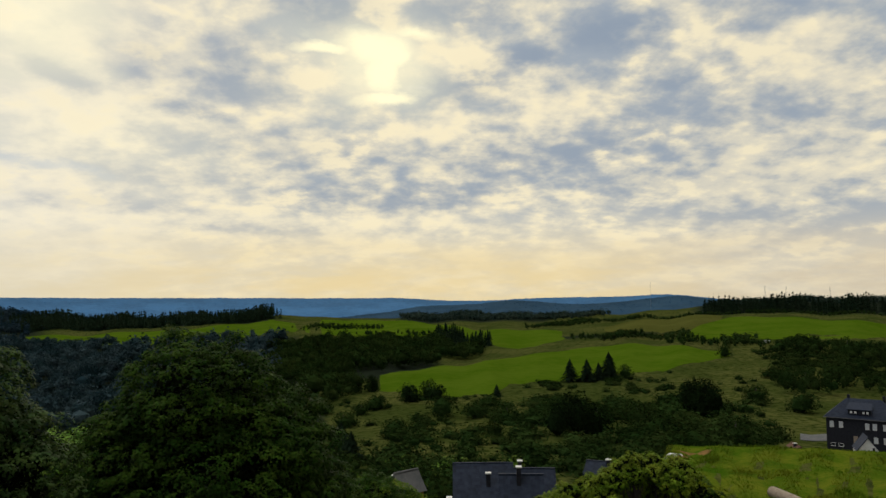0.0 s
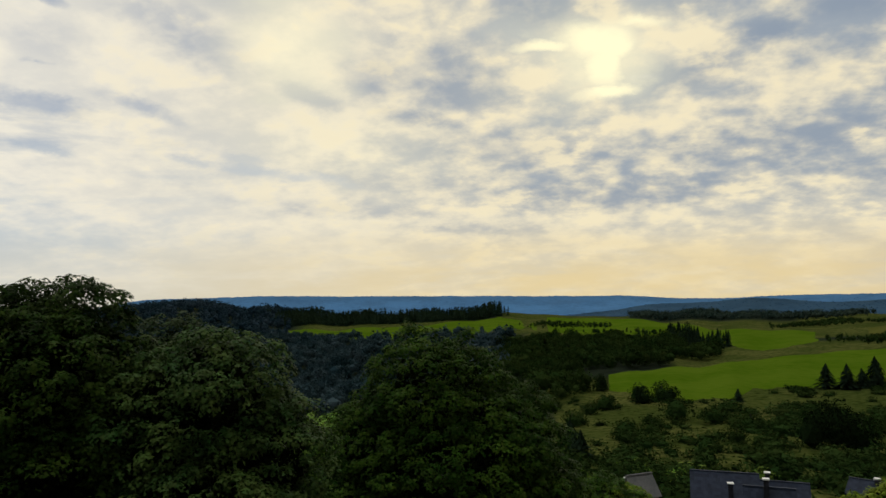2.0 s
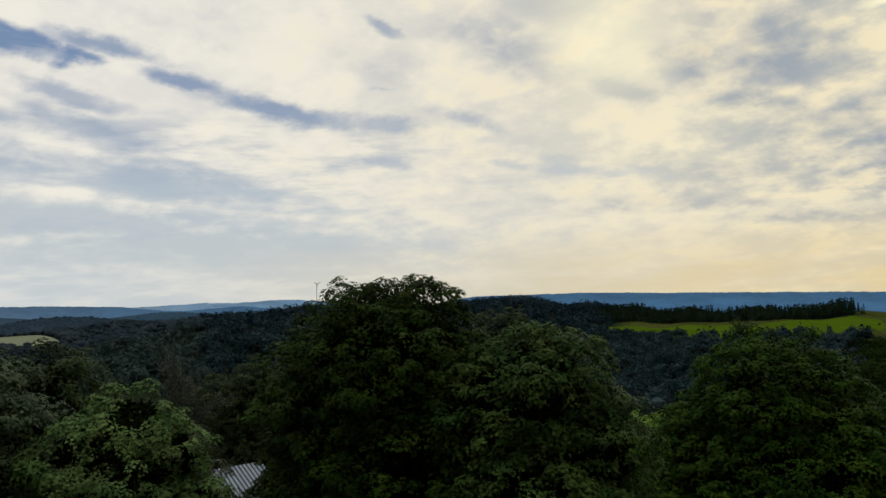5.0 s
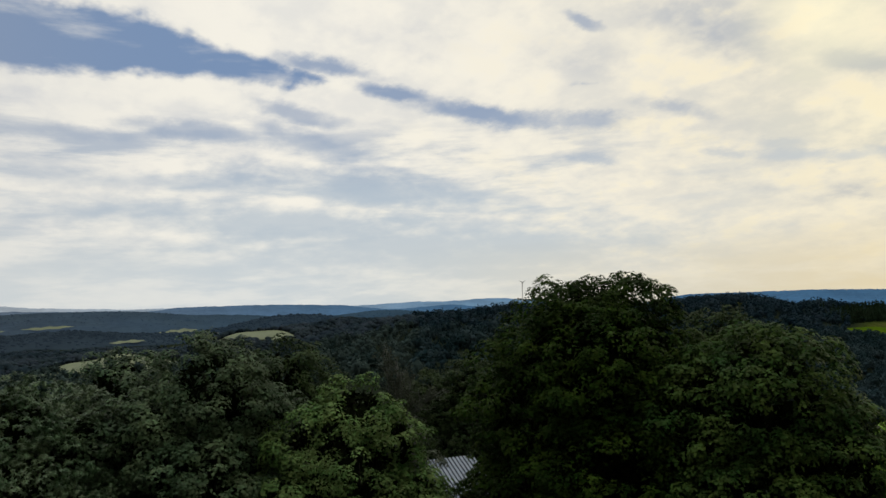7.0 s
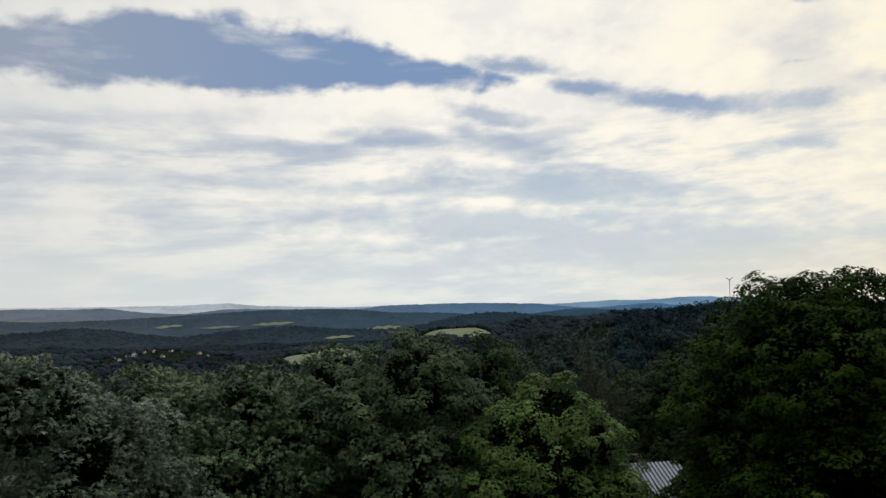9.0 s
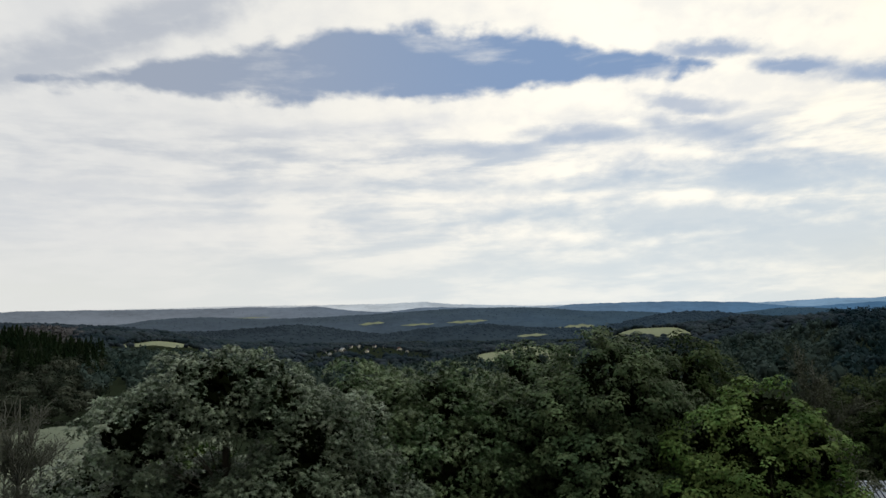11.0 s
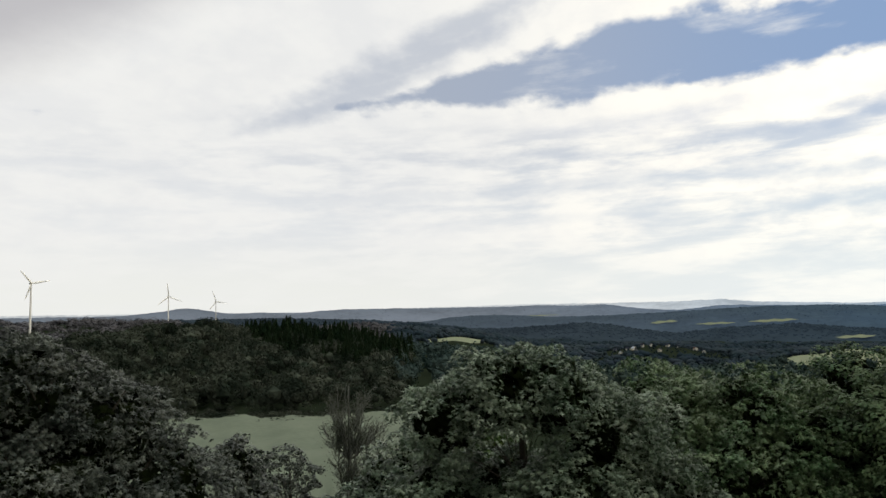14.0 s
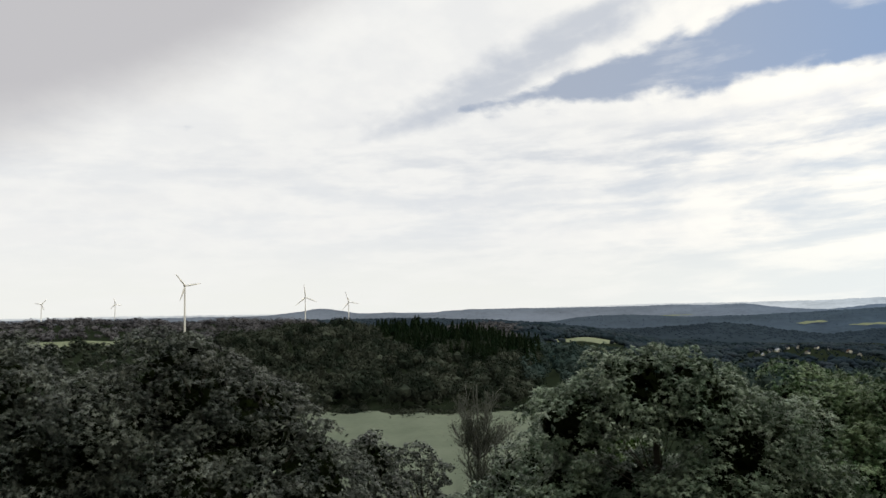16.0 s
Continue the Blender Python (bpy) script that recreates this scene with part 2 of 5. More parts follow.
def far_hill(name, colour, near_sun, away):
    """A backdrop of distance: the haze of kilometres of air is painted in as glow, bluer towards the sun and greyer
    away from it.
    """
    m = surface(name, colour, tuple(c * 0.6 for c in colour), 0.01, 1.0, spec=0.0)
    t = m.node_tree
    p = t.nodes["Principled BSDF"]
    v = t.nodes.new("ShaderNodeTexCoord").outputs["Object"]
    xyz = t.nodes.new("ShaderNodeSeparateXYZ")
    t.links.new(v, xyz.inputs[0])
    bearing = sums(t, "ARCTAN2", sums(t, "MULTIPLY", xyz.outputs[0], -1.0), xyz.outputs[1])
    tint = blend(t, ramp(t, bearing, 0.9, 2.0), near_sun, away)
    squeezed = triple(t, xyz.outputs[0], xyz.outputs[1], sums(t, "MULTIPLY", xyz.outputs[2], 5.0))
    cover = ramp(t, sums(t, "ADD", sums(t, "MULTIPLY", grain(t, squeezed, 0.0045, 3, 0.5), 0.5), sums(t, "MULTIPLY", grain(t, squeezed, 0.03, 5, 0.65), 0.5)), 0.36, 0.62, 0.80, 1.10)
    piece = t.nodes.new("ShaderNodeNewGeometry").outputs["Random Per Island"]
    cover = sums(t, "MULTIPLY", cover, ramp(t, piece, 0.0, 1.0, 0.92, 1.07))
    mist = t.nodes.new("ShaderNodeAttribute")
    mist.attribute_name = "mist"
    cover = sums(t, "MULTIPLY", cover, ramp(t, mist.outputs["Fac"], 0.0, 1.0, 0.95, 1.15))  # the painted haze brightens towards the valley floors
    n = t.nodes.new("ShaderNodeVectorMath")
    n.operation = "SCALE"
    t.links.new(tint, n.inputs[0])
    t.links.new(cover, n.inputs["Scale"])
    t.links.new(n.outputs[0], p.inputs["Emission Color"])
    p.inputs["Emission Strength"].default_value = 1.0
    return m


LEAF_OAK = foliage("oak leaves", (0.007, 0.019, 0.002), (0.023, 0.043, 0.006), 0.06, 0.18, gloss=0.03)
LEAF_OAK_PALE = foliage("grey-green oak leaves", (0.012, 0.032, 0.006), (0.038, 0.064, 0.014), 0.08, 0.18, gloss=0.06)
LEAF_MAPLE = foliage("maple leaves", (0.024, 0.050, 0.023), (0.064, 0.099, 0.050), 0.06, 0.18, gloss=0.10)
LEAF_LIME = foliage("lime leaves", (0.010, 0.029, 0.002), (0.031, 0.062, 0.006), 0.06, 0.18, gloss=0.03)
LEAF_FRESH = foliage("fresh light leaves", (0.034, 0.072, 0.019), (0.076, 0.116, 0.040), 0.1, 0.18, gloss=0.04)
LEAF_ASH = foliage("ash leaves", (0.033, 0.068, 0.030), (0.092, 0.138, 0.074), 0.08, 0.18, rough=0.42, gloss=0.18)
LEAF_GREY = foliage("grey-green ash leaves", (0.035, 0.061, 0.040), (0.106, 0.144, 0.107), 0.06, 0.18, rough=0.40, gloss=0.22)
LEAF_GREY_DEEP = foliage("deep grey-green ash leaves", (0.0145, 0.022, 0.019), (0.054, 0.066, 0.058), 0.06, 0.18, rough=0.40, gloss=0.22)
LEAF_DARK = foliage("dark leaves", (0.014, 0.028, 0.009), (0.031, 0.050, 0.018), 0.06, 0.18, gloss=0.05)
LEAF_SHRUB = foliage("shrub leaves", (0.058, 0.108, 0.006), (0.135, 0.175, 0.016), 0.2, 0.25, gloss=0.03)
LEAF_BRIGHT = foliage("sunlit pale leaves", (0.085, 0.180, 0.022), (0.145, 0.245, 0.040), 0.15, 0.2, gloss=0.03)
LEAF_SPARSE = foliage("thin brown-green leaves", (0.046, 0.056, 0.043), (0.078, 0.090, 0.068))
WOOD_MID = foliage("woodland leaves", (0.009, 0.020, 0.005), (0.021, 0.036, 0.009), 0.1, 0.3, scale=0.03)
# woods far off: the haze of distance is mixed into these six leaf colours
WOOD_COOL = foliage("haze-cooled woodland leaves", (0.016, 0.031, 0.026), (0.036, 0.054, 0.041), 0.1, 0.3, scale=0.03)
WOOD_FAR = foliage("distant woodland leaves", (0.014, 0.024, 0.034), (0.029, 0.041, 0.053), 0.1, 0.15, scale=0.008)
WOOD_VIOLET = foliage("violet-hazed woodland leaves", (0.064, 0.066, 0.078), (0.096, 0.098, 0.112), 0.1, 0.2, scale=0.008)
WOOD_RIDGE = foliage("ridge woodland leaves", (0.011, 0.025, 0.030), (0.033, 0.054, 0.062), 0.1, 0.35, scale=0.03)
WOOD_HILL = foliage("blue-hazed hill woodland leaves", (0.009, 0.022, 0.031), (0.026, 0.044, 0.058), 0.1, 0.25, scale=0.02)
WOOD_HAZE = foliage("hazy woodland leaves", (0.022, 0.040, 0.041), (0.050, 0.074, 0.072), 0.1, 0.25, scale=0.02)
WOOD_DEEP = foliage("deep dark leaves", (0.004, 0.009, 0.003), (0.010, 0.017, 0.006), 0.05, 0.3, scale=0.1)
WOOD_GREY = foliage("grey-green woodland leaves", (0.012, 0.018, 0.014), (0.042, 0.050, 0.041), 0.1, 0.4, scale=0.05)
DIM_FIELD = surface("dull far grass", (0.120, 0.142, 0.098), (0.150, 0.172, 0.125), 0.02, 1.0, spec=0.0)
# near-black, so that gaps between boughs look deeply shaded
INNER_SHADE = surface("shade-black inner leaves", (0.003, 0.005, 0.002), (0.007, 0.010, 0.004), 1.5, 1.0, 0.8, 6, spec=0.0)
NEEDLE = foliage("spruce needles", (0.006, 0.013, 0.007), (0.013, 0.022, 0.012), 0.05, 0.3, scale=0.05)
BUSH_LIGHT = foliage("light bush leaves", (0.039, 0.075, 0.010), (0.088, 0.130, 0.026), 0.12, 0.35, scale=0.15)
SCRUB = foliage("thorn scrub leaves", (0.010, 0.021, 0.005), (0.024, 0.038, 0.010), 0.1, 0.35, scale=0.1)
BARK = surface("bark", (0.022, 0.020, 0.017), (0.044, 0.040, 0.034), 3.0, 0.95, 0.6, 12)
TWIGS = surface("grey-green twigs", (0.062, 0.070, 0.065), (0.098, 0.108, 0.100), 3.0, 0.95, 0.4, 12)
MEADOW = surface("meadow grass", (0.034, 0.068, 0.003), (0.054, 0.088, 0.007), 0.02, 1.0, 0.4, 0.6, spec=0.0)
PASTURE = surface("dry pasture grass", (0.044, 0.050, 0.011), (0.062, 0.065, 0.016), 0.015, 1.0, 0.4, 0.6, spec=0.0)
PALE_MEADOW = surface("pale mown grass", (0.084, 0.104, 0.083), (0.106, 0.126, 0.102), 0.05, 1.0, 0.4, 0.6, spec=0.0)
KNOLL_GRASS = foliage("knoll grass", (0.046, 0.092, 0.005), (0.112, 0.132, 0.012), 0.3, 0.25, scale=0.25)
TURF = surface("knoll turf", (0.026, 0.064, 0.003), (0.090, 0.104, 0.010), 0.30, 1.0, 0.6, 5, spec=0.0)
SAND = surface("bare sandy soil", (0.10, 0.062, 0.022), (0.19, 0.115, 0.045), 2.2, 1.0, 0.5, spec=0.0)
SLATE = surface("slate roof", (0.012, 0.017, 0.031), (0.020, 0.027, 0.046), 1.5, 0.7, 0.3, vary=0.2, spec=0.1)
SLATE_WALL = surface("slate cladding", (0.012, 0.013, 0.018), (0.020, 0.021, 0.027), 2.0, 0.8, 0.3, spec=0.1)
PLASTER = surface("grey-white plaster", (0.50, 0.50, 0.48), (0.62, 0.62, 0.60), 0.7, 0.9, 0.15, spec=0.1)
OCHRE = surface("ochre plaster", (0.30, 0.16, 0.07), (0.36, 0.20, 0.09), 0.7, 0.9, 0.15, spec=0.1)
WHITE_PAINT = surface("white paint", (0.52, 0.52, 0.52), (0.62, 0.62, 0.61), 2.0, 0.6, spec=0.2)
GREY_METAL = surface("corrugated metal", (0.19, 0.23, 0.29), (0.27, 0.31, 0.37), 1.0, 0.6, 0.1, spec=0.2)
BRICK_RED = surface("weathered brick", (0.07, 0.04, 0.03), (0.11, 0.06, 0.045), 3.0, 0.9, 0.4, spec=0.1)
OLD_WOOD = surface("weathered wood", (0.16, 0.12, 0.09), (0.27, 0.22, 0.17), 4.0, 0.9, 0.4, 30)
TURBINE = surface("turbine paint", (0.70, 0.71, 0.72), (0.78, 0.79, 0.80), 0.1, 0.5)
STEEL = surface("galvanised steel", (0.20, 0.21, 0.23), (0.28, 0.29, 0.31), 0.5, 0.5, metal=0.4)
GRAVEL = surface("grey gravel", (0.075, 0.08, 0.085), (0.12, 0.12, 0.125), 0.6, 1.0, 0.4, 8, spec=0.0)
PALE_PANE = surface("pale window pane", (0.34, 0.36, 0.38), (0.46, 0.48, 0.50), 1.5, 0.3)
GLASS = surface("dark window glass", (0.015, 0.018, 0.022), (0.025, 0.028, 0.032), 1.0, 0.08)
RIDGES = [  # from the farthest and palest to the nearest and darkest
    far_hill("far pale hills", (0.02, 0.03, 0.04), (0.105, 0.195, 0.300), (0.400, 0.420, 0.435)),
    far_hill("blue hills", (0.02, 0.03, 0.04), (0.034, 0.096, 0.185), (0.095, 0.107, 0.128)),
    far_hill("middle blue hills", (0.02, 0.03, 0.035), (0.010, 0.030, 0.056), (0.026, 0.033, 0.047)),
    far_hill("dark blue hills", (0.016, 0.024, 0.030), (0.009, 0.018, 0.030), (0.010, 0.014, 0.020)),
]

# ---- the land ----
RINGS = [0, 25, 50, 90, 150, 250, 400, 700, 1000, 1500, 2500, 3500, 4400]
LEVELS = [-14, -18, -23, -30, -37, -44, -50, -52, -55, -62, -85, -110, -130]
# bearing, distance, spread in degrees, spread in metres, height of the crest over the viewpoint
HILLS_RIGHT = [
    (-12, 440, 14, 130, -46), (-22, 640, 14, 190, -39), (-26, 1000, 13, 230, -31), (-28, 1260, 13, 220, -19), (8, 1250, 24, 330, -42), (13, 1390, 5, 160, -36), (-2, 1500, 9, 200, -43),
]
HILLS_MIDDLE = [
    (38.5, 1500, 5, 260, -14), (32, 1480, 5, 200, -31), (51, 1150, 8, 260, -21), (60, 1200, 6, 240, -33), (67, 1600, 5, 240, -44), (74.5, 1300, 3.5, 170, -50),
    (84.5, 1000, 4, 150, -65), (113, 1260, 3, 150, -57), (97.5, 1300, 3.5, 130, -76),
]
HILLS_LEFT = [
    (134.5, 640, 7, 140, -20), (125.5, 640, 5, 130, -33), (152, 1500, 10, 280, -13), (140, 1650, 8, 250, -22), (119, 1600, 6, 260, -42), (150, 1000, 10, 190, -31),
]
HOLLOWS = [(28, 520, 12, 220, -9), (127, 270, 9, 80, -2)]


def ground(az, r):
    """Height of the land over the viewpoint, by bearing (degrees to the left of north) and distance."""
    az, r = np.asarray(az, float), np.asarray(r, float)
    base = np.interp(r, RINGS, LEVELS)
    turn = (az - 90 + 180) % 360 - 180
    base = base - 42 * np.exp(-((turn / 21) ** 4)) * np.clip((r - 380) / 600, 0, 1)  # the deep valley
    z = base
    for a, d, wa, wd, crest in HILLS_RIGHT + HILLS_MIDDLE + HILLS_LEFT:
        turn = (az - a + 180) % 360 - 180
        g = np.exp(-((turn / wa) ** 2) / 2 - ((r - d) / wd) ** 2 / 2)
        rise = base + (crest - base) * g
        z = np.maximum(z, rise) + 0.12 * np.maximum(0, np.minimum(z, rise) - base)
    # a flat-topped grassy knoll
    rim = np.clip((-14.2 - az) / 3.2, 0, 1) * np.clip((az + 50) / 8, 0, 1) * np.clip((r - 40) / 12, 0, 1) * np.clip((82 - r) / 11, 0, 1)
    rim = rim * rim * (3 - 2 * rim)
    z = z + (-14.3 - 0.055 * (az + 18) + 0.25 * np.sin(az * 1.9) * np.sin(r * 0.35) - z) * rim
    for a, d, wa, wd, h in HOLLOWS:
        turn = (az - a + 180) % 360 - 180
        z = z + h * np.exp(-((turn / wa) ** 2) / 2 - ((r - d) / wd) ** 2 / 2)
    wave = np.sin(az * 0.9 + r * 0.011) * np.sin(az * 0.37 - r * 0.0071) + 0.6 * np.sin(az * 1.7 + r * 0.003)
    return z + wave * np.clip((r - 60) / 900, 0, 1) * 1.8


def spot(az, r, up=0.0):
    a = radians(az)
    return Vector((-r * math.sin(a), r * math.cos(a), EYE + float(ground(az, r)) + up))


def at(az, r, z):
    a = radians(az)
    return Vector((-r * math.sin(a), r * math.cos(a), EYE + z))


def mesh_object(name, verts, faces, material, smooth=False, parent=None):
    me = bpy.data.meshes.new(name)
    verts = np.asarray(verts, np.float32)
    faces = np.asarray(faces, np.int32)
    k = faces.shape[1]
    me.vertices.add(len(verts))
    me.vertices.foreach_set("co", verts.ravel())
    me.loops.add(faces.size)
    me.loops.foreach_set("vertex_index", faces.ravel())
    me.polygons.add(len(faces))
    me.polygons.foreach_set("loop_start", np.arange(0, faces.size, k, dtype=np.int32))
    me.polygons.foreach_set("use_smooth", np.full(len(faces), smooth))
    me.update(calc_edges=True)
    me.materials.append(material)
    ob = new(name, me)
    ob.parent = parent
    return ob


def polar_sheet(name, az_list, r_list, lift, material, closed=False):
    A, R = np.meshgrid(az_list, r_list, indexing="ij")
    Z = ground(A, R) + lift + EYE
    t = np.radians(A)
    verts = np.stack([-R * np.sin(t), R * np.cos(t), Z], -1).reshape(-1, 3)
    n, m = A.shape
    i, j = np.meshgrid(np.arange(n if closed else n - 1), np.arange(m - 1), indexing="ij")
    k = (i + 1) % n
    faces = np.stack([i * m + j, i * m + j + 1, k * m + j + 1, k * m + j], -1).reshape(-1, 4)[:, ::-1]
    return mesh_object(name, verts, faces, material, True), A, R


WOODS = [  # bearing from, to, distance from, to: closed woodland
    (10, 62, 60, 300), (12, 62, 300, 900), (118, 165, 60, 130), (136, 165, 130, 860), (60, 118, 60, 420), (30, 62, 900, 1400), (13.5, 31, 1210, 1420), (-8, 3, 1180, 1500), (-34, -19.5, 1050, 1500), (0.5, 13, 430, 780),
    (-7, 0.5, 640, 760), (-19, -9, 690, 800), (60, 118, 420, 2600), (104, 145, 318, 830), (140, 160, 1150, 2000), (-10, 60, 1500, 2600), (118, 140, 1100, 2600),
]
AZ_FINE = list(np.arange(-45, 166, 1.0)) + list(np.arange(170, 312, 5.0))
R_LIST = np.concatenate([[0.01], np.geomspace(8, 4600, 110)])
GROUND = bpy.data.materials.new("rough grassland")
GROUND.use_nodes = True
gt = GROUND.node_tree
gv = gt.nodes.new("ShaderNodeTexCoord").outputs["Object"]
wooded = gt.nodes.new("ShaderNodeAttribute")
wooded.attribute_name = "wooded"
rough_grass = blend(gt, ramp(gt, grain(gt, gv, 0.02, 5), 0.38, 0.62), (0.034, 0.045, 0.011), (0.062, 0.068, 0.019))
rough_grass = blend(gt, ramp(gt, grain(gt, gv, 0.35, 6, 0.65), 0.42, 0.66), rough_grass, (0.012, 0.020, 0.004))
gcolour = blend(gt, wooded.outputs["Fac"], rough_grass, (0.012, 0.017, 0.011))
gp = gt.nodes["Principled BSDF"]
wire(gt, gp.inputs["Base Color"], gcolour)
gp.inputs["Roughness"].default_value = 1.0
gp.inputs["Specular IOR Level"].default_value = 0.0
gb = gt.nodes.new("ShaderNodeBump")
gb.inputs["Strength"].default_value = 0.6
wire(gt, gb.inputs["Height"], grain(gt, gv, 0.8, 6))
wire(gt, gp.inputs["Normal"], gb.outputs[0])

land, LA, LR = polar_sheet("ground", AZ_FINE, R_LIST, 0.0, GROUND, True)
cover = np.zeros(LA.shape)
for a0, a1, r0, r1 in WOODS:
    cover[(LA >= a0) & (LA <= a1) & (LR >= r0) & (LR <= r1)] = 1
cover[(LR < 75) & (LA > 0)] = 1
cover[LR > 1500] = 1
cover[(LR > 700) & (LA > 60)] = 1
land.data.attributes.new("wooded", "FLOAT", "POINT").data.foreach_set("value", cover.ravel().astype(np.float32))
tagged(land, "rolling rough grassland and woodland floor falling from the lookout hill", "ground", kind="structure")

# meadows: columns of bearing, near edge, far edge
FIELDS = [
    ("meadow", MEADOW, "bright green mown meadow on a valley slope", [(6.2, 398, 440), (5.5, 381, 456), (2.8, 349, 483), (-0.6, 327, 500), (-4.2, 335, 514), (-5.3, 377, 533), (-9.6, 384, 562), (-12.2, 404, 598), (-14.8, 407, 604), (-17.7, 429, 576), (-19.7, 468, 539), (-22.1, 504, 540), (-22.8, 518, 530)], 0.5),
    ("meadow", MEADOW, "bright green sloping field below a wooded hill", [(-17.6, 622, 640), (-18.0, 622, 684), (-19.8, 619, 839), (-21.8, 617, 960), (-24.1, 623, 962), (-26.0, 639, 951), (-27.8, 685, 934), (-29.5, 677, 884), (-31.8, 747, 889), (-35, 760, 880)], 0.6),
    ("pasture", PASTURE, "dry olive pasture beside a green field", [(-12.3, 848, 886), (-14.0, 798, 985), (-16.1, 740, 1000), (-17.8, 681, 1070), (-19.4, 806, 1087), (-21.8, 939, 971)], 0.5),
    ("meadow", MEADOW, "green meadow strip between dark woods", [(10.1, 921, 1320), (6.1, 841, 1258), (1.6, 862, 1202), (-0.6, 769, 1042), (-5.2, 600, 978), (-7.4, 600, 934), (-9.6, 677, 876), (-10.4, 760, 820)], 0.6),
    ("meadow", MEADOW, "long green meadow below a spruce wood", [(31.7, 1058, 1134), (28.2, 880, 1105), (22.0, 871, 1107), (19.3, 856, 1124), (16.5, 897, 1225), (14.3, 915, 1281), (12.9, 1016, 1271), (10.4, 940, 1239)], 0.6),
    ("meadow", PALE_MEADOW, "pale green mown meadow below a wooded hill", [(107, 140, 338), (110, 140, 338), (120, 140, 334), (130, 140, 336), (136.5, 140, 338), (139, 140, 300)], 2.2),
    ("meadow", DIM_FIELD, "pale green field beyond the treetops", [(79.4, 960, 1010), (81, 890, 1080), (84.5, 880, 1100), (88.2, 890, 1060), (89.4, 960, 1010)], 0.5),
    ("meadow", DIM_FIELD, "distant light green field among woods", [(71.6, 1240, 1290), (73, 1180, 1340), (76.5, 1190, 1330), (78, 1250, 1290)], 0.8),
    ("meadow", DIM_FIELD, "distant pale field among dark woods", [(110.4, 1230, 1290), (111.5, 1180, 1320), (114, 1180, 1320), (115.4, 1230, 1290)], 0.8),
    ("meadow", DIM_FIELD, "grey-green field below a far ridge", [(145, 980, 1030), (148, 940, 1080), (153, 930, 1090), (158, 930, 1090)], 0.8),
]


def edges(columns, A):
    """Near and far edge of a field at given bearings, a little uneven."""
    c = sorted(columns)
    a = [q[0] for q in c]
    near = np.interp(A, a, [q[1] for q in c])
    far = np.interp(A, a, [q[2] for q in c])
    k = np.minimum(0.05 * (far - near), 3.0)
    return near + k * np.sin(A * 2.3) + 1.5 * np.sin(A * 11.7), far + 0.4 * k * np.sin(A * 1.9 + 1) + 0.8 * np.sin(A * 9.1)


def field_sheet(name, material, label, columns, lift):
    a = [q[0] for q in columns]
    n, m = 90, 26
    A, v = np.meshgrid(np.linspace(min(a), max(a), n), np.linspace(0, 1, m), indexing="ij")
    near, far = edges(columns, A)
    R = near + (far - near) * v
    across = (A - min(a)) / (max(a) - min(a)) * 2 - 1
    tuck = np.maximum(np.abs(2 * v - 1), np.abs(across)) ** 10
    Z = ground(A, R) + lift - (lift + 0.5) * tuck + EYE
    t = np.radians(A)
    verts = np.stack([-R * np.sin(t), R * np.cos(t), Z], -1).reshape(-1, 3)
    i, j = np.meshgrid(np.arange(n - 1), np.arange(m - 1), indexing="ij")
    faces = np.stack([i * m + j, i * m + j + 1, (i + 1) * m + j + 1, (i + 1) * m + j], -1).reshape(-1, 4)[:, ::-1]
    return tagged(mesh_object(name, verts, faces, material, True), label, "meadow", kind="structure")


def inside(columns, A, R):
    """Which points lie in a field, by bearing and distance."""
    a = [q[0] for q in columns]
    near, far = edges(columns, A)
    return (A > min(a)) & (A < max(a)) & (R > near) & (R < far)


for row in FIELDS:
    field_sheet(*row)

# ---- vegetation builders ----
def unit(v):
    return v / np.maximum(np.linalg.norm(v, axis=-1, keepdims=True), 1e-9)


def scatter(template, places, scales, turns, tones=None):
    """Copies of a template (verts, faces) joined into one mesh's arrays. scales: (n, 3)."""
    tv, tf = template
    c, s = np.cos(turns)[:, None], np.sin(turns)[:, None]
    v = tv[None] * scales[:, None, :]
    x = v[..., 0] * c - v[..., 1] * s
    y = v[..., 0] * s + v[..., 1] * c
    verts = np.stack([x, y, v[..., 2]], -1) + places[:, None, :]
    faces = tf[None] + (np.arange(len(places)) * len(tv))[:, None, None]
    return verts.reshape(-1, 3), faces.reshape(-1, tf.shape[1])


def quads(centres, normals, spins, lengths, widths):
    """Kite-shaped leaves round given centres."""
    n = unit(normals)
    ref = np.where(np.abs(n[:, 2:3]) < 0.9, [[0.0, 0.0, 1.0]], [[1.0, 0.0, 0.0]])
    a = unit(np.cross(n, ref))
    b = np.cross(n, a)
    c, s = np.cos(spins)[:, None], np.sin(spins)[:, None]
    u, w = a * c + b * s, -a * s + b * c
    L, H = lengths[:, None] * 0.5, widths[:, None] * 0.5
    fold = n * widths[:, None] * 0.18
    verts = np.stack([centres - u * L, centres + w * H - u * L * 0.15 + fold, centres + u * L, centres - w * H - u * L * 0.15 + fold], 1).reshape(-1, 3)
    faces = np.arange(len(centres) * 4).reshape(-1, 4)
    return verts, faces


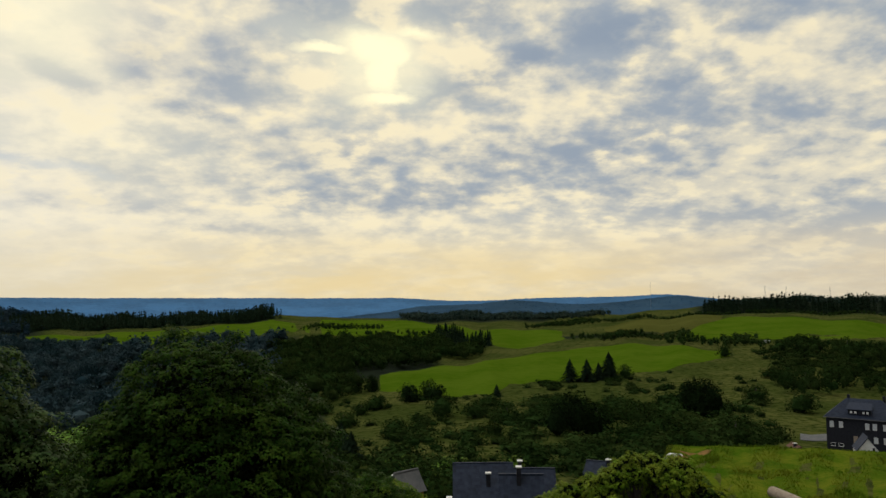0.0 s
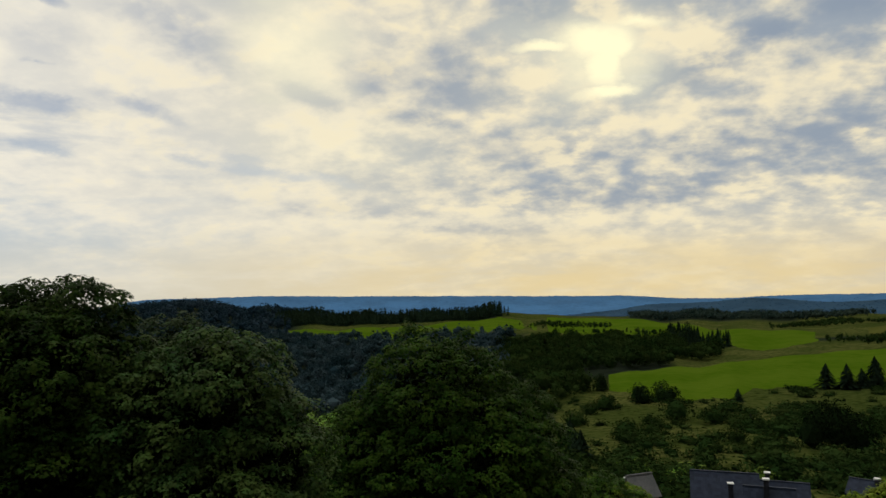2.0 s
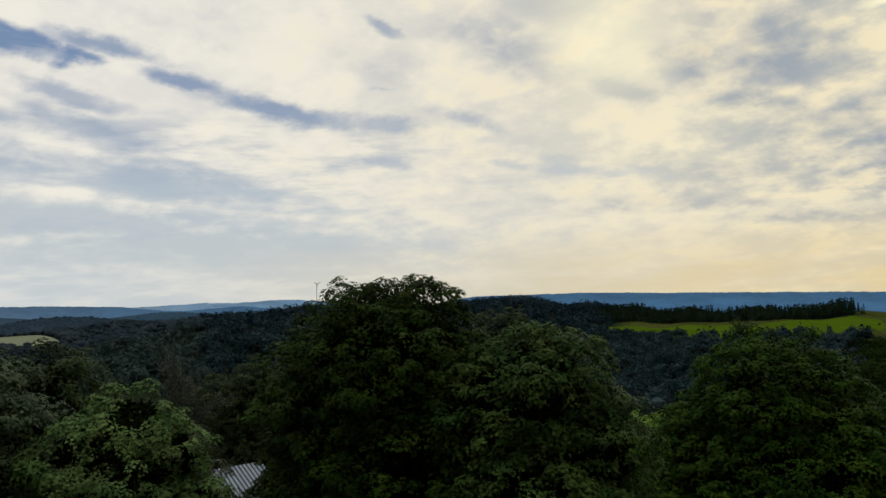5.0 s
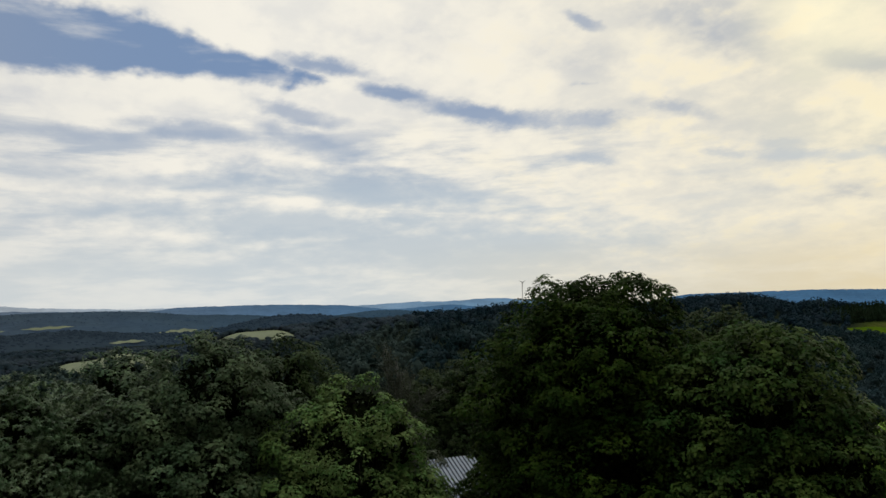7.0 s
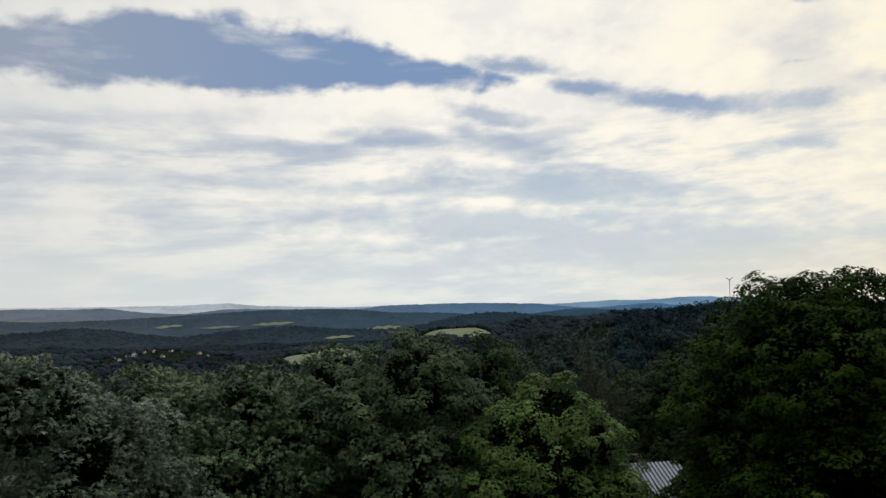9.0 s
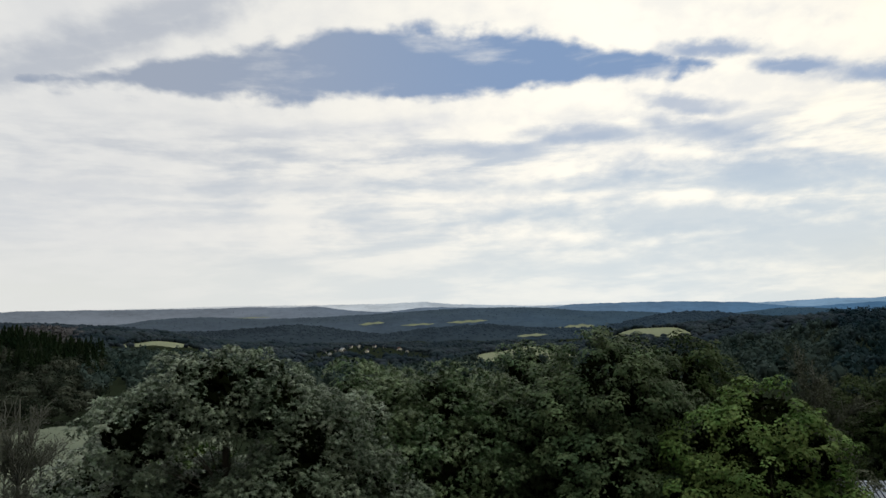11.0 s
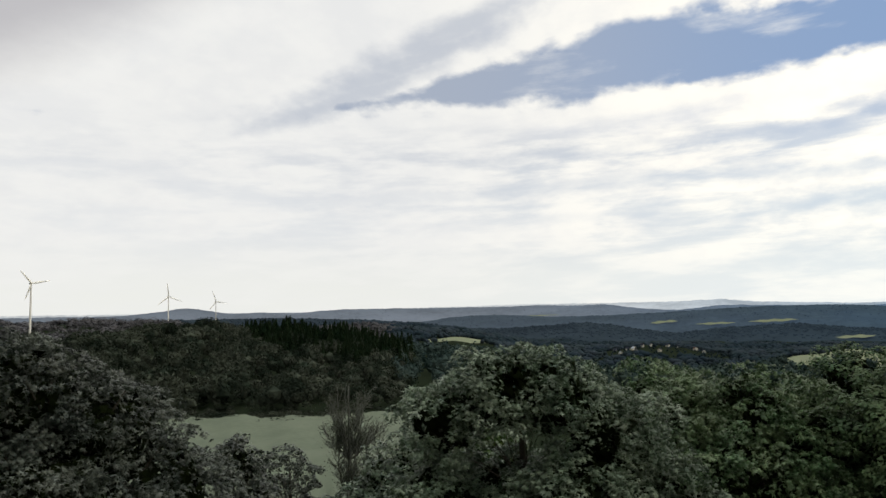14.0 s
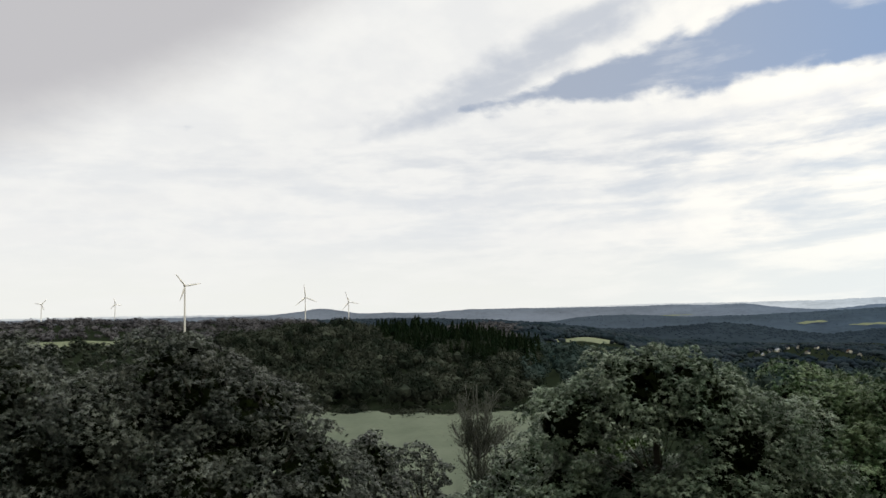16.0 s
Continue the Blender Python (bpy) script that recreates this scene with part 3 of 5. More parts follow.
def leaves(centres, normals, spins, lengths):
    """Single broad leaves, one face each."""
    n = unit(normals)
    ref = np.where(np.abs(n[:, 2:3]) < 0.9, [[0.0, 0.0, 1.0]], [[1.0, 0.0, 0.0]])
    a = unit(np.cross(n, ref))
    b = np.cross(n, a)
    c, s = np.cos(spins)[:, None], np.sin(spins)[:, None]
    u, w, l = a * c + b * s, -a * s + b * c, lengths[:, None]
    verts = np.stack([centres + u * l * 0.6, centres - u * l * 0.35 + w * l * 0.45, centres - u * l * 0.3 - w * l * 0.45], 1).reshape(-1, 3)
    return verts, np.arange(len(verts)).reshape(-1, 3)


def crown_template(seed, count, leaf, lobes=7, squash=1.0, heart=0.5):
    """A crown of radius 1 and height 2 over its base: leaf clumps on several lobes round a core."""
    g = np.random.default_rng(seed)
    mid = unit(g.normal(size=(lobes, 3))) * g.uniform(0.35, 0.62, (lobes, 1))
    mid[:, 2] = mid[:, 2] * 0.9 * squash
    rad = g.uniform(0.38, 0.58, lobes)
    which = g.integers(0, lobes, count)
    d = unit(g.normal(size=(count, 3)) + [0, 0, 0.25])
    p = mid[which] + d * rad[which][:, None] * g.uniform(0.75, 1.05, (count, 1))
    nrm = unit(d + g.normal(size=(count, 3)) * 0.32)
    v, f = quads(p, nrm, g.uniform(0, 6.28, count), g.uniform(0.7, 1.4, count) * leaf, g.uniform(0.6, 1.1, count) * leaf)
    f = f[:, [0, 1, 2]]
    core = icosphere(1)
    cv = core[0] * (heart + 0.06 * g.normal(size=(len(core[0]), 1))) * [1, 1, 0.95 * squash]
    v, f = np.concatenate([v, cv]), np.concatenate([f, core[1] + len(v)])
    v[:, 2] = (v[:, 2] + 1.0)
    return v, f


def icosphere(level):
    bm = bmesh.new()
    bmesh.ops.create_icosphere(bm, subdivisions=level, radius=1)
    v = np.array([tuple(q.co) for q in bm.verts])
    f = np.array([[q.index for q in p.verts] for p in bm.faces])
    bm.free()
    return v, f


def spruce_template(seed, tiers=8, arms=9):
    """A spruce 1 high and about 0.4 wide: drooping tiers of boughs round a stem."""
    g = np.random.default_rng(seed)
    V, F = [], []
    for k in range(tiers):
        f = k / tiers
        z, reach = 0.08 + 0.84 * f, 0.21 * (1 - f) ** 0.85 + 0.012
        for a in range(arms):
            t = a / arms * 6.283 + g.uniform(-0.3, 0.3) + k
            w = 3.3 / arms * g.uniform(0.8, 1.2)
            r = reach * g.uniform(0.6, 1.3)
            drop = g.uniform(0.02, 0.07)
            b = len(V)
            V += [(0, 0, z + 0.11), (r * 0.7 * math.cos(t - w), r * 0.7 * math.sin(t - w), z + 0.01), (r * math.cos(t), r * math.sin(t), z - drop), (r * 0.7 * math.cos(t + w), r * 0.7 * math.sin(t + w), z + 0.01)]
            F += [(b, b + 1, b + 2), (b, b + 2, b + 3)]
    b = len(V)
    V += [(0.012, 0, 0), (-0.006, 0.01, 0), (-0.006, -0.01, 0), (0, 0, 1.0)]
    F += [(b, b + 1, b + 3), (b + 1, b + 2, b + 3), (b + 2, b, b + 3)]
    return np.array(V), np.array(F)


# far ridges: backdrops of distance
def ridge_line(r, crest, seed, az):
    """Height of a ridge's crest over the viewpoint, in metres; crest: bearing and elevation of its rises and dips."""
    a, e = [q[0] for q in crest], [q[1] for q in crest]
    h = np.interp(az, a, e)
    soft = np.exp(-(np.arange(-12, 13) / 6.0) ** 2)
    h = np.convolve(np.pad(h, 12, mode="edge"), soft / soft.sum(), "valid")
    h = h + 0.035 * np.array([noise.fractal(Vector((x * 0.6, seed, 0)), 0.55, 2.1, 5) for x in az])
    return r * np.tan(np.radians(h))


def on_ridge(r, crest, az, f):
    """A point on a ridge's near slope: f runs from its foot to its crest."""
    t = np.radians(az)
    fold = 1 - f
    d = r + 420 * f ** 1.5 + 60 * fold * f * np.sin(az * 1.9 + r)
    return np.stack([-d * np.sin(t), d * np.cos(t), EYE - 150 + (crest + 150) * f], -1)


def climb(r, crest, elev):
    """How far up a slope (0 to 1) a given elevation lies."""
    f = np.full(len(crest), 0.7)
    for k in range(12):
        f = np.clip(((r + 420 * f ** 1.5) * np.tan(np.radians(elev)) + 150) / (crest + 150), 0.02, 0.995)
    return f


def ridge(name, r, knots, seed, material, label, fields=(), trees=0, tall=9.0):
    a0, a1 = knots[0][0], knots[-1][0]
    az = np.arange(a0, a1, 0.12)
    g = np.random.default_rng(int(seed * 10))
    line = ridge_line(r, knots, seed, az)
    crest = line + g.uniform(0, r * 0.0006, len(az))
    rows = [on_ridge(r, crest, az, f) for f in (0.0, 0.25, 0.45, 0.6, 0.7, 0.8, 0.9, 0.96, 1.0)]
    t = np.radians(az)
    rows.append(np.stack([-(r + 620) * np.sin(t), (r + 620) * np.cos(t), np.full(len(t), EYE - 150.0)], -1))
    n = len(az)
    i, j = np.meshgrid(np.arange(n - 1), np.arange(len(rows) - 1), indexing="ij")
    faces = np.stack([j * n + i, (j + 1) * n + i, (j + 1) * n + i + 1, j * n + i + 1], -1).reshape(-1, 4)
    verts = np.concatenate(rows)
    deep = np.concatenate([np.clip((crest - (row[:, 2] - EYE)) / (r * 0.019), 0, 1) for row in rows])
    faces = np.concatenate([faces[:, [0, 1, 2]], faces[:, [0, 2, 3]]])
    if trees:
        A = g.uniform(a0 + 0.2, a1 - 0.2, trees)
        c = np.interp(A, az, line)
        f = 1 - np.abs(g.normal(size=trees)) * 0.22
        f = np.where(f < 0.3, g.uniform(0.6, 1, trees), f)
        P = on_ridge(r, c, A, f)
        el = np.degrees(np.arctan2(P[:, 2] - EYE, np.hypot(P[:, 0], P[:, 1])))
        ok = np.ones(trees, bool)
        for b0, b1, e0, e1 in fields:
            ok &= ~((A > b0 - 0.1) & (A < b1 + 0.1) & (el > e0 - 0.12) & (el < e1 + 0.03))
        A, P, c = A[ok], P[ok], c[ok]
        sv, sf = icosphere(1)
        h = tall * g.uniform(0.6, 1.3, len(A))
        v, f = scatter((sv * (1 + 0.18 * g.normal(size=(len(sv), 1))), sf), P, np.stack([h * 0.75, h * 0.75, h * 0.6], -1), g.uniform(0, 6.28, len(A)))
        faces = np.concatenate([faces, f + len(verts)])
        verts = np.concatenate([verts, v])
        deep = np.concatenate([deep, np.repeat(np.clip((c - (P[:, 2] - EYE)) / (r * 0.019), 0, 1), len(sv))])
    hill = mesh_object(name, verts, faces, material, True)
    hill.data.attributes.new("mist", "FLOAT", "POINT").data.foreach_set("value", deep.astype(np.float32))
    tagged(hill, label, "backdrop", kind="structure")
    for b0, b1, e0, e1 in fields:
        aa = np.linspace(b0, b1, 14)
        c = np.interp(aa, az, line)
        s = np.linspace(0.01, 3.13, 14)
        mid, half = (e0 + e1) / 2, (e1 - e0) / 2
        lower = mid - half * np.sin(s) ** 0.6 * (0.8 + 0.3 * np.sin(aa * 5)) + half * 0.5 * np.cos(s)
        upper = mid + half * np.sin(s) ** 0.6 * (0.8 + 0.3 * np.cos(aa * 7)) + half * 0.5 * np.cos(s)
        v = np.concatenate([on_ridge(r - 40, c, aa, climb(r - 40, c, e)) for e in (lower, upper)])
        k = np.arange(13)
        f = np.stack([k, k + 14, k + 15, k + 1], -1)
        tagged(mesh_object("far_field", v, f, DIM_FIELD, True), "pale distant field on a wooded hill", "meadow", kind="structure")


# bearing and elevation, in degrees, along each crest
PALE = [(44, -0.9), (50.9, -0.32), (53.6, -0.06), (56, 0.11), (57.2, 0.05), (59.3, -0.13), (61.4, -0.09), (63.6, -0.18), (65.8, -0.32), (70.2, -0.38), (76.6, -0.27), (83.8, -0.32), (90, -0.07), (92.5, 0.2), (95.3, 0.08), (100.4, 0.05), (107.4, 0.09), (125, -0.2), (150, 0.05), (168, 0.1)]
BLUE = [(-48, -0.8), (-26.1, -0.77), (-20.9, -0.48), (-19.1, -0.2), (-17.1, -0.05), (-14.1, -0.23), (-8, -0.25), (-3.4, -0.47), (0, -0.39), (3.8, -0.11), (10.1, -0.08), (14.4, 0.02), (25.7, 0.15), (32.3, 0.29), (36.8, 0.17), (41.1, 0.1), (44.5, -0.6), (53.6, -1.03), (57.6, -0.59), (59.3, -0.39), (61.4, -0.57), (63.6, -0.76), (65.8, -0.59), (68, -0.29), (72.5, -0.16), (75.5, -0.15), (80.7, -0.24), (82, -0.53), (88.2, -0.41), (92.5, -0.3), (95.5, -0.68), (98.5, -0.44), (101, -0.03), (103.7, -0.12), (106, 0.01), (108.6, -0.08), (117.6, -0.04), (121.5, 0), (123.4, -0.09), (125.6, -0.29), (128.3, -0.11), (130.4, -0.22), (131.8, 0.04), (133.1, 0.34), (134, 0.36), (135.4, 0.07), (138.4, -0.21), (145, -0.15), (168, 0.0)]
MIDDLE = [(-48, -1.2), (-26.1, -1.13), (-23.4, -0.92), (-20.7, -0.56), (-18.7, -0.2), (-17.1, -0.31), (-14.1, -0.67), (-12.4, -0.83), (-9.7, -0.85), (-7.5, -0.56), (-5.3, -0.45), (-2.5, -0.78), (2, -0.91), (4.3, -1.37), (12.7, -2.3), (40, -2.3), (53.6, -1.66), (61.4, -1.01), (63.6, -0.81), (65.3, -0.82), (68.9, -1.26), (72.5, -1.29), (75.5, -0.97), (79.3, -0.9), (82, -0.62), (83.8, -0.45), (88.2, -0.45), (90.8, -0.49), (92.5, -0.63), (96.5, -0.83), (100.4, -1.02), (105.1, -1.09), (108.6, -0.83), (111.3, -0.82), (113.4, -0.95), (115.5, -1.33), (119.6, -1.23), (123.4, -1.04), (130.4, -0.79), (140, -0.7), (168, -0.6)]
VALLEY = [(58, -3.4), (61.5, -2.68), (65.8, -2.11), (67.6, -1.55), (68.5, -1.31), (70.3, -1.06), (72.5, -1.1), (74.4, -1.36), (76.7, -2.01), (79.1, -2.51), (83.7, -2.4), (86.7, -2.06), (88.9, -2.04), (91.1, -2.23), (93.8, -2.51), (95.6, -2.79), (98.6, -2.38), (100.1, -2), (102.8, -1.67), (104.6, -1.9), (108.6, -2.12), (111.3, -2.1), (114.7, -1.57), (117.6, -1.28), (119.6, -1.06), (123.4, -0.87), (127, -0.69), (130.4, -0.68), (140, -0.6), (168, -0.5)]
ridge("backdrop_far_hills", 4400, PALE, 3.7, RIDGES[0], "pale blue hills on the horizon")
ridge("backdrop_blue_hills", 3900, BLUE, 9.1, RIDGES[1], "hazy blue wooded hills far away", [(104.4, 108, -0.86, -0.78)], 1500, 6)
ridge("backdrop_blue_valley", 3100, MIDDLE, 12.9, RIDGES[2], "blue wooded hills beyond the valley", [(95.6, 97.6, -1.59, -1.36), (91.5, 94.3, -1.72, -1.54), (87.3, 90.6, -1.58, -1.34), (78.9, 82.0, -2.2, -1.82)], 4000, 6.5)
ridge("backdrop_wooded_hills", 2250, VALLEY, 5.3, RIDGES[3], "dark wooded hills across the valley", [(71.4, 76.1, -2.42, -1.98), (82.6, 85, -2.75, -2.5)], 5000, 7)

MID_TREES = [crown_template(s, 140, 0.30, 5, 1.0, 0.50) for s in (1, 2, 3)]
FAR_TREES = [crown_template(s, 38, 0.52, 5, 1.0, 0.55) for s in (4, 5)]
BUSHES = [(v * [1, 1, 1] + np.where(v[:, 2:3] < 0.8, [[0.0, 0.0, 1.0]], 0.0) * (0.8 - v[:, 2:3]) * 0.75, f) for v, f in [crown_template(s, 150, 0.29, 10) for s in (14, 15, 16)]]
SPRUCES = [spruce_template(s) for s in (6, 7)]
BLOBS = [(icosphere(1)[0] * (1 + 0.16 * np.random.default_rng(k).normal(size=(12, 1))) + [0, 0, 0.8], icosphere(1)[1]) for k in (1, 2, 3)]
FAR_SPRUCE = [spruce_template(8, 5, 6)]


CLEARINGS = [[(92, 1180, 1420), (101, 1180, 1420)], [(-8.5, 82, 112), (5, 82, 112)], [(-34, 165, 225), (-25, 165, 225)], [(109.6, 1040, 1185), (116, 1040, 1185)], [(-28.8, 218, 262), (-25.2, 218, 262)]]


def woodland(name, zones, templates, material, label, spread, high, seed, wide=0.42, keep_out=True, slim=False, cluster=0, sink=0.0):
    """One mass of trees over zones (bearing from, to, distance from, to); spread: metres between stems."""
    g = np.random.default_rng(seed)
    A, R = [], []
    for a0, a1, r0, r1 in zones:
        area = radians(a1 - a0) * (r1 * r1 - r0 * r0) / 2
        n = int(area / spread ** 2)
        A.append(g.uniform(a0, a1, n))
        R.append(np.sqrt(g.uniform(r0 * r0, r1 * r1, n)))
    A, R = np.concatenate(A), np.concatenate(R)
    A, R = A + g.normal(size=len(A)) * 0.4, R + g.normal(size=len(R)) * 9
    if cluster:
        k = g.integers(0, max(1, len(A) // cluster), len(A))
        A = A[k] + np.degrees(g.normal(size=len(A)) * high * 1.1 / R[k])
        R = R[k] + g.normal(size=len(A)) * high * 0.8
    if keep_out:
        ok = np.ones(len(A), bool)
        for corners in [row[3] for row in FIELDS] + CLEARINGS:
            ok &= ~inside(corners, A, R)
        A, R = A[ok], R[ok]
    n = len(A)
    t = np.radians(A)
    P = np.stack([-R * np.sin(t), R * np.cos(t), EYE + ground(A, R) - 0.3], -1)
    H = high * g.uniform(0.7, 1.25, n) * (1 + 0.2 * np.sin(A * 1.3 + R * 0.02))
    P[:, 2] -= sink * H
    V, F, base = [], [], 0
    which = g.integers(0, len(templates), n)
    for k, tpl in enumerate(templates):
        m = which == k
        w = H[m] * wide * g.uniform(0.8, 1.25, m.sum())
        sc = np.stack([H[m], H[m], H[m]], -1) if slim else np.stack([w, w, H[m] / 2], -1)
        v, f = scatter(tpl, P[m], sc, g.uniform(0, 6.28, m.sum()))
        V.append(v)
        F.append(f + base)
        base += len(v)
    return tagged(mesh_object(name, np.concatenate(V), np.concatenate(F), material, templates is BLOBS), label, "woodland", kind="stuff")


def tube(points, radii, sides=8):
    """A tapered limb through points."""
    pts = np.asarray(points, float)
    d = unit(np.gradient(pts, axis=0))
    ref = np.where(np.abs(d[:, 2:3]) < 0.9, [[0.0, 0.0, 1.0]], [[1.0, 0.0, 0.0]])
    a = unit(np.cross(d, ref))
    b = np.cross(d, a)
    t = np.linspace(0, 2 * math.pi, sides, endpoint=False)
    ring = a[:, None] * np.cos(t)[None, :, None] + b[:, None] * np.sin(t)[None, :, None]
    v = (pts[:, None] + ring * np.asarray(radii)[:, None, None]).reshape(-1, 3)
    i, j = np.meshgrid(np.arange(len(pts) - 1), np.arange(sides), indexing="ij")
    k = (j + 1) % sides
    f = np.stack([i * sides + j, i * sides + k, (i + 1) * sides + k, (i + 1) * sides + j], -1).reshape(-1, 4)
    return v, f


def joined(pieces):
    V, F, base = [], [], 0
    for v, f in pieces:
        V.append(v)
        F.append(f + base)
        base += len(v)
    return np.concatenate(V), np.concatenate(F)


def boughs(L, g, bough, fill, seed):
    """Places of leaf clumps spread evenly over a crown's masses: centres, outward ways and sizes."""
    C, D = [], []
    for i, (s, d, h, q) in enumerate(L):
        m = int(60 * (q / bough) ** 2) + 14
        w = unit(g.normal(size=(m, 3)) + [0, -0.12, 0.18])
        swell = np.array([noise.noise(Vector(p) * (1.1 / q) * 2.0 + Vector((seed, i * 3.1, 0))) for p in w * q])
        c = np.array([s, d, h]) + w * (np.maximum(q - 0.62 * bough, 0.45 * q) + q * np.clip(swell, -0.4, 0.4) * 0.24)[:, None]
        gap = np.min([np.linalg.norm(c - o[:3], axis=1) / o[3] for k, o in enumerate(L) if k != i] + [np.full(m, 9.0)], 0)
        ok = (gap > 0.62) & (w[:, 2] > -0.75) & ((w[:, 1] < 0.4) | (g.uniform(size=m) < 0.5)) & (g.uniform(size=m) < fill)
        C.append(c[ok])
        D.append(w[ok])
    C, D = np.concatenate(C), np.concatenate(D)
    size = bough * g.uniform(0.65, 1.3, len(C))
    keep = []
    for k in range(len(C)):
        if not keep or (np.linalg.norm(C[keep] - C[k], axis=1) > 0.43 * (size[keep] + size[k])).all():
            keep.append(k)
    return C[keep], D[keep], size[keep]


def clump_leaves(C, D, Q, leaf, g, dense=1.0, palmate=False):
    """Leaves on the boughs of a crown: each bough is a drooping shelf of small domed clumps. Places, facing ways, outward ways, sizes, tones."""
    many = np.maximum(3, (13 * g.uniform(0.75, 1.25, len(C)))).astype(int)
    b = np.repeat(np.arange(len(C)), many)
    e = unit(g.normal(size=(len(b), 3)) * [1, 1, 0.7] + D[b] * 0.8 + [0, 0, 0.45])
    droop = 1.0 if palmate else 0.35
    flat = g.uniform(0.45, 0.62, len(C))[b] if palmate else g.uniform(0.62, 0.85, len(C))[b]
    c = C[b] + e * Q[b][:, None] * g.uniform(0.6, 1.0, (len(b), 1)) * np.stack([np.ones(len(b)), np.ones(len(b)), flat], -1)
    c[:, 2] -= 0.24 * droop * Q[b] * (e[:, 0] ** 2 + e[:, 1] ** 2)
    q = Q[b] * g.uniform(0.24, 0.44, len(b))
    out = unit(e + D[b] * 0.5)
    count = np.maximum(4, dense * (3.1 if palmate else 5.2) * (q / leaf) ** 2).astype(int)
    k = np.repeat(np.arange(len(b)), count)
    n = len(k)
    d = unit(g.normal(size=(n, 3)) + out[k] * 0.5 + [0, 0, 0.75])
    P = c[k] + d * [1.1, 1.1, 0.62 if palmate else 0.85] * (q[k] * (1 - 0.25 * g.uniform(0, 1, n) ** 2))[:, None]
    P[:, 2] -= 0.25 * droop * q[k] * (d[:, 0] ** 2 + d[:, 1] ** 2)
    N = unit(d * 0.85 + out[k] * 0.15 + g.normal(size=(n, 3)) * 0.17 + [0, 0, 0.35])
    tone = (g.uniform(-0.18, 0.2, len(C))[b] + g.uniform(-0.2, 0.24, len(b)))[k]
    return P, N, d, leaf * g.uniform(0.65, 1.3, n), tone


def leafy_tree(name, az, r, lobes, leaf_material, label, seed, leaf=0.17, bough=0.7, stem=0.32, palmate=False, core=0.62, limbs_shown=1.0, group="near trees", fill=1.0, dense=1.0, twigs=0, per_tip=4):
    """A tree at a bearing and distance. lobes: (side, depth, height over the viewpoint, radius) of its crown's masses, metres."""
    g = np.random.default_rng(seed)
    foot = spot(az, r, -0.2)
    tree = new(name)
    a = radians(az)
    tree.matrix_world = Matrix.Translation(foot) @ Matrix.Rotation(a, 4, "Z")
    base = foot.z - EYE
    L = np.array([(s, d, h - base + 0.25, q) for s, d, h, q in lobes], float)
    top = (L[:, 2] + L[:, 3] * 0.4).max()
    L[:, 1] += 0.32 * np.maximum(0, top - L[:, 2] - 4.5)  # the crown draws in towards its base
    pieces, limbs, tips = [], [], []
    lean = g.normal(size=2) * 0.25
    tz = np.linspace(0, top, 9)
    tp = np.stack([lean[0] * np.sin(tz / top * 3), lean[1] * np.sin(tz / top * 2.2), tz], -1)
    tp[:, :2] += (L[:, :2].mean(0))[None] * (tz / top)[:, None] ** 1.5
    pieces.append(tube(tp, stem * (1.15 - 0.98 * tz / top), 10))
    for s, d, h, q in L:
        for k in range(5):
            e = np.array([s, d, h]) + unit(g.normal(size=3)) * q * 0.85
            start = tp[int(np.clip((h - q * 0.8) / top * 8, 2, 6))]
            mid = (start + e) / 2 + [0, 0, -0.06 * q] + g.normal(size=3) * 0.2
            limbs.append((start, mid, e))
            pieces.append(tube([start, (start + mid) / 2 + g.normal(size=3) * 0.1, mid, e], np.array([0.42, 0.3, 0.2, 0.04]) * stem * limbs_shown, 6))
    for k in range(twigs):
        start, mid, e = limbs[g.integers(len(limbs))]
        u = g.uniform(0.25, 1.0)
        p = mid + (e - mid) * (2 * u - 1) if u > 0.5 else start + (mid - start) * 2 * u
        way = unit(unit(e - start) * 0.7 + g.normal(size=3) * 0.55 + [0, 0, 0.6])
        l = g.uniform(0.5, 1.25)
        end = p + way * l
        pieces.append(tube([p, p + way * l * 0.5 + g.normal(size=3) * 0.05, end], [0.022, 0.016, 0.007], 4))
        tips.append(end)
        for b in range(4):
            q0 = p + way * l * g.uniform(0.3, 0.9)
            w2 = unit(way + g.normal(size=3) * 0.6 + [0, 0, 0.2])
            q1 = q0 + w2 * g.uniform(0.25, 0.5)
            pieces.append(tube([q0, (q0 + q1) / 2, q1], [0.012, 0.009, 0.005], 3))
            tips.append(q1)
    v, f = joined(pieces)
    mesh_object("trunk", v, f, TWIGS if twigs else BARK, True, tree)
    if twigs:
        tips = np.array(tips)
        n = len(tips) * per_tip
        P = np.repeat(tips, per_tip, 0) + g.normal(size=(n, 3)) * 0.13
        N, size, tone = unit(g.normal(size=(n, 3)) + [0, 0, 0.5]), leaf * g.uniform(0.6, 1.3, n), np.zeros(n)
    else:
        C, D, Q = boughs(L, g, bough, fill, seed)
        P, N, e, size, tone = clump_leaves(C, D, Q, leaf, g, dense, palmate)
    if palmate:
        v, f = rosettes(P, N, e, size * 1.5, g)
    else:
        v, f = leaves(P, N, g.uniform(0, 6.28, len(P)), size)
    crown = mesh_object("crown", v, f, leaf_material, False, tree)
    crown.data.attributes.new("tone", "FLOAT", "POINT").data.foreach_set("value", np.repeat(tone, len(v) // len(tone)).astype(np.float32))
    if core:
        # near-black leaf cards: the shade deep inside the crown, put into the colour
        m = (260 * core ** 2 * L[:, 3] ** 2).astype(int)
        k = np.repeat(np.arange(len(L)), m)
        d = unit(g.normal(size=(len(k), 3)))
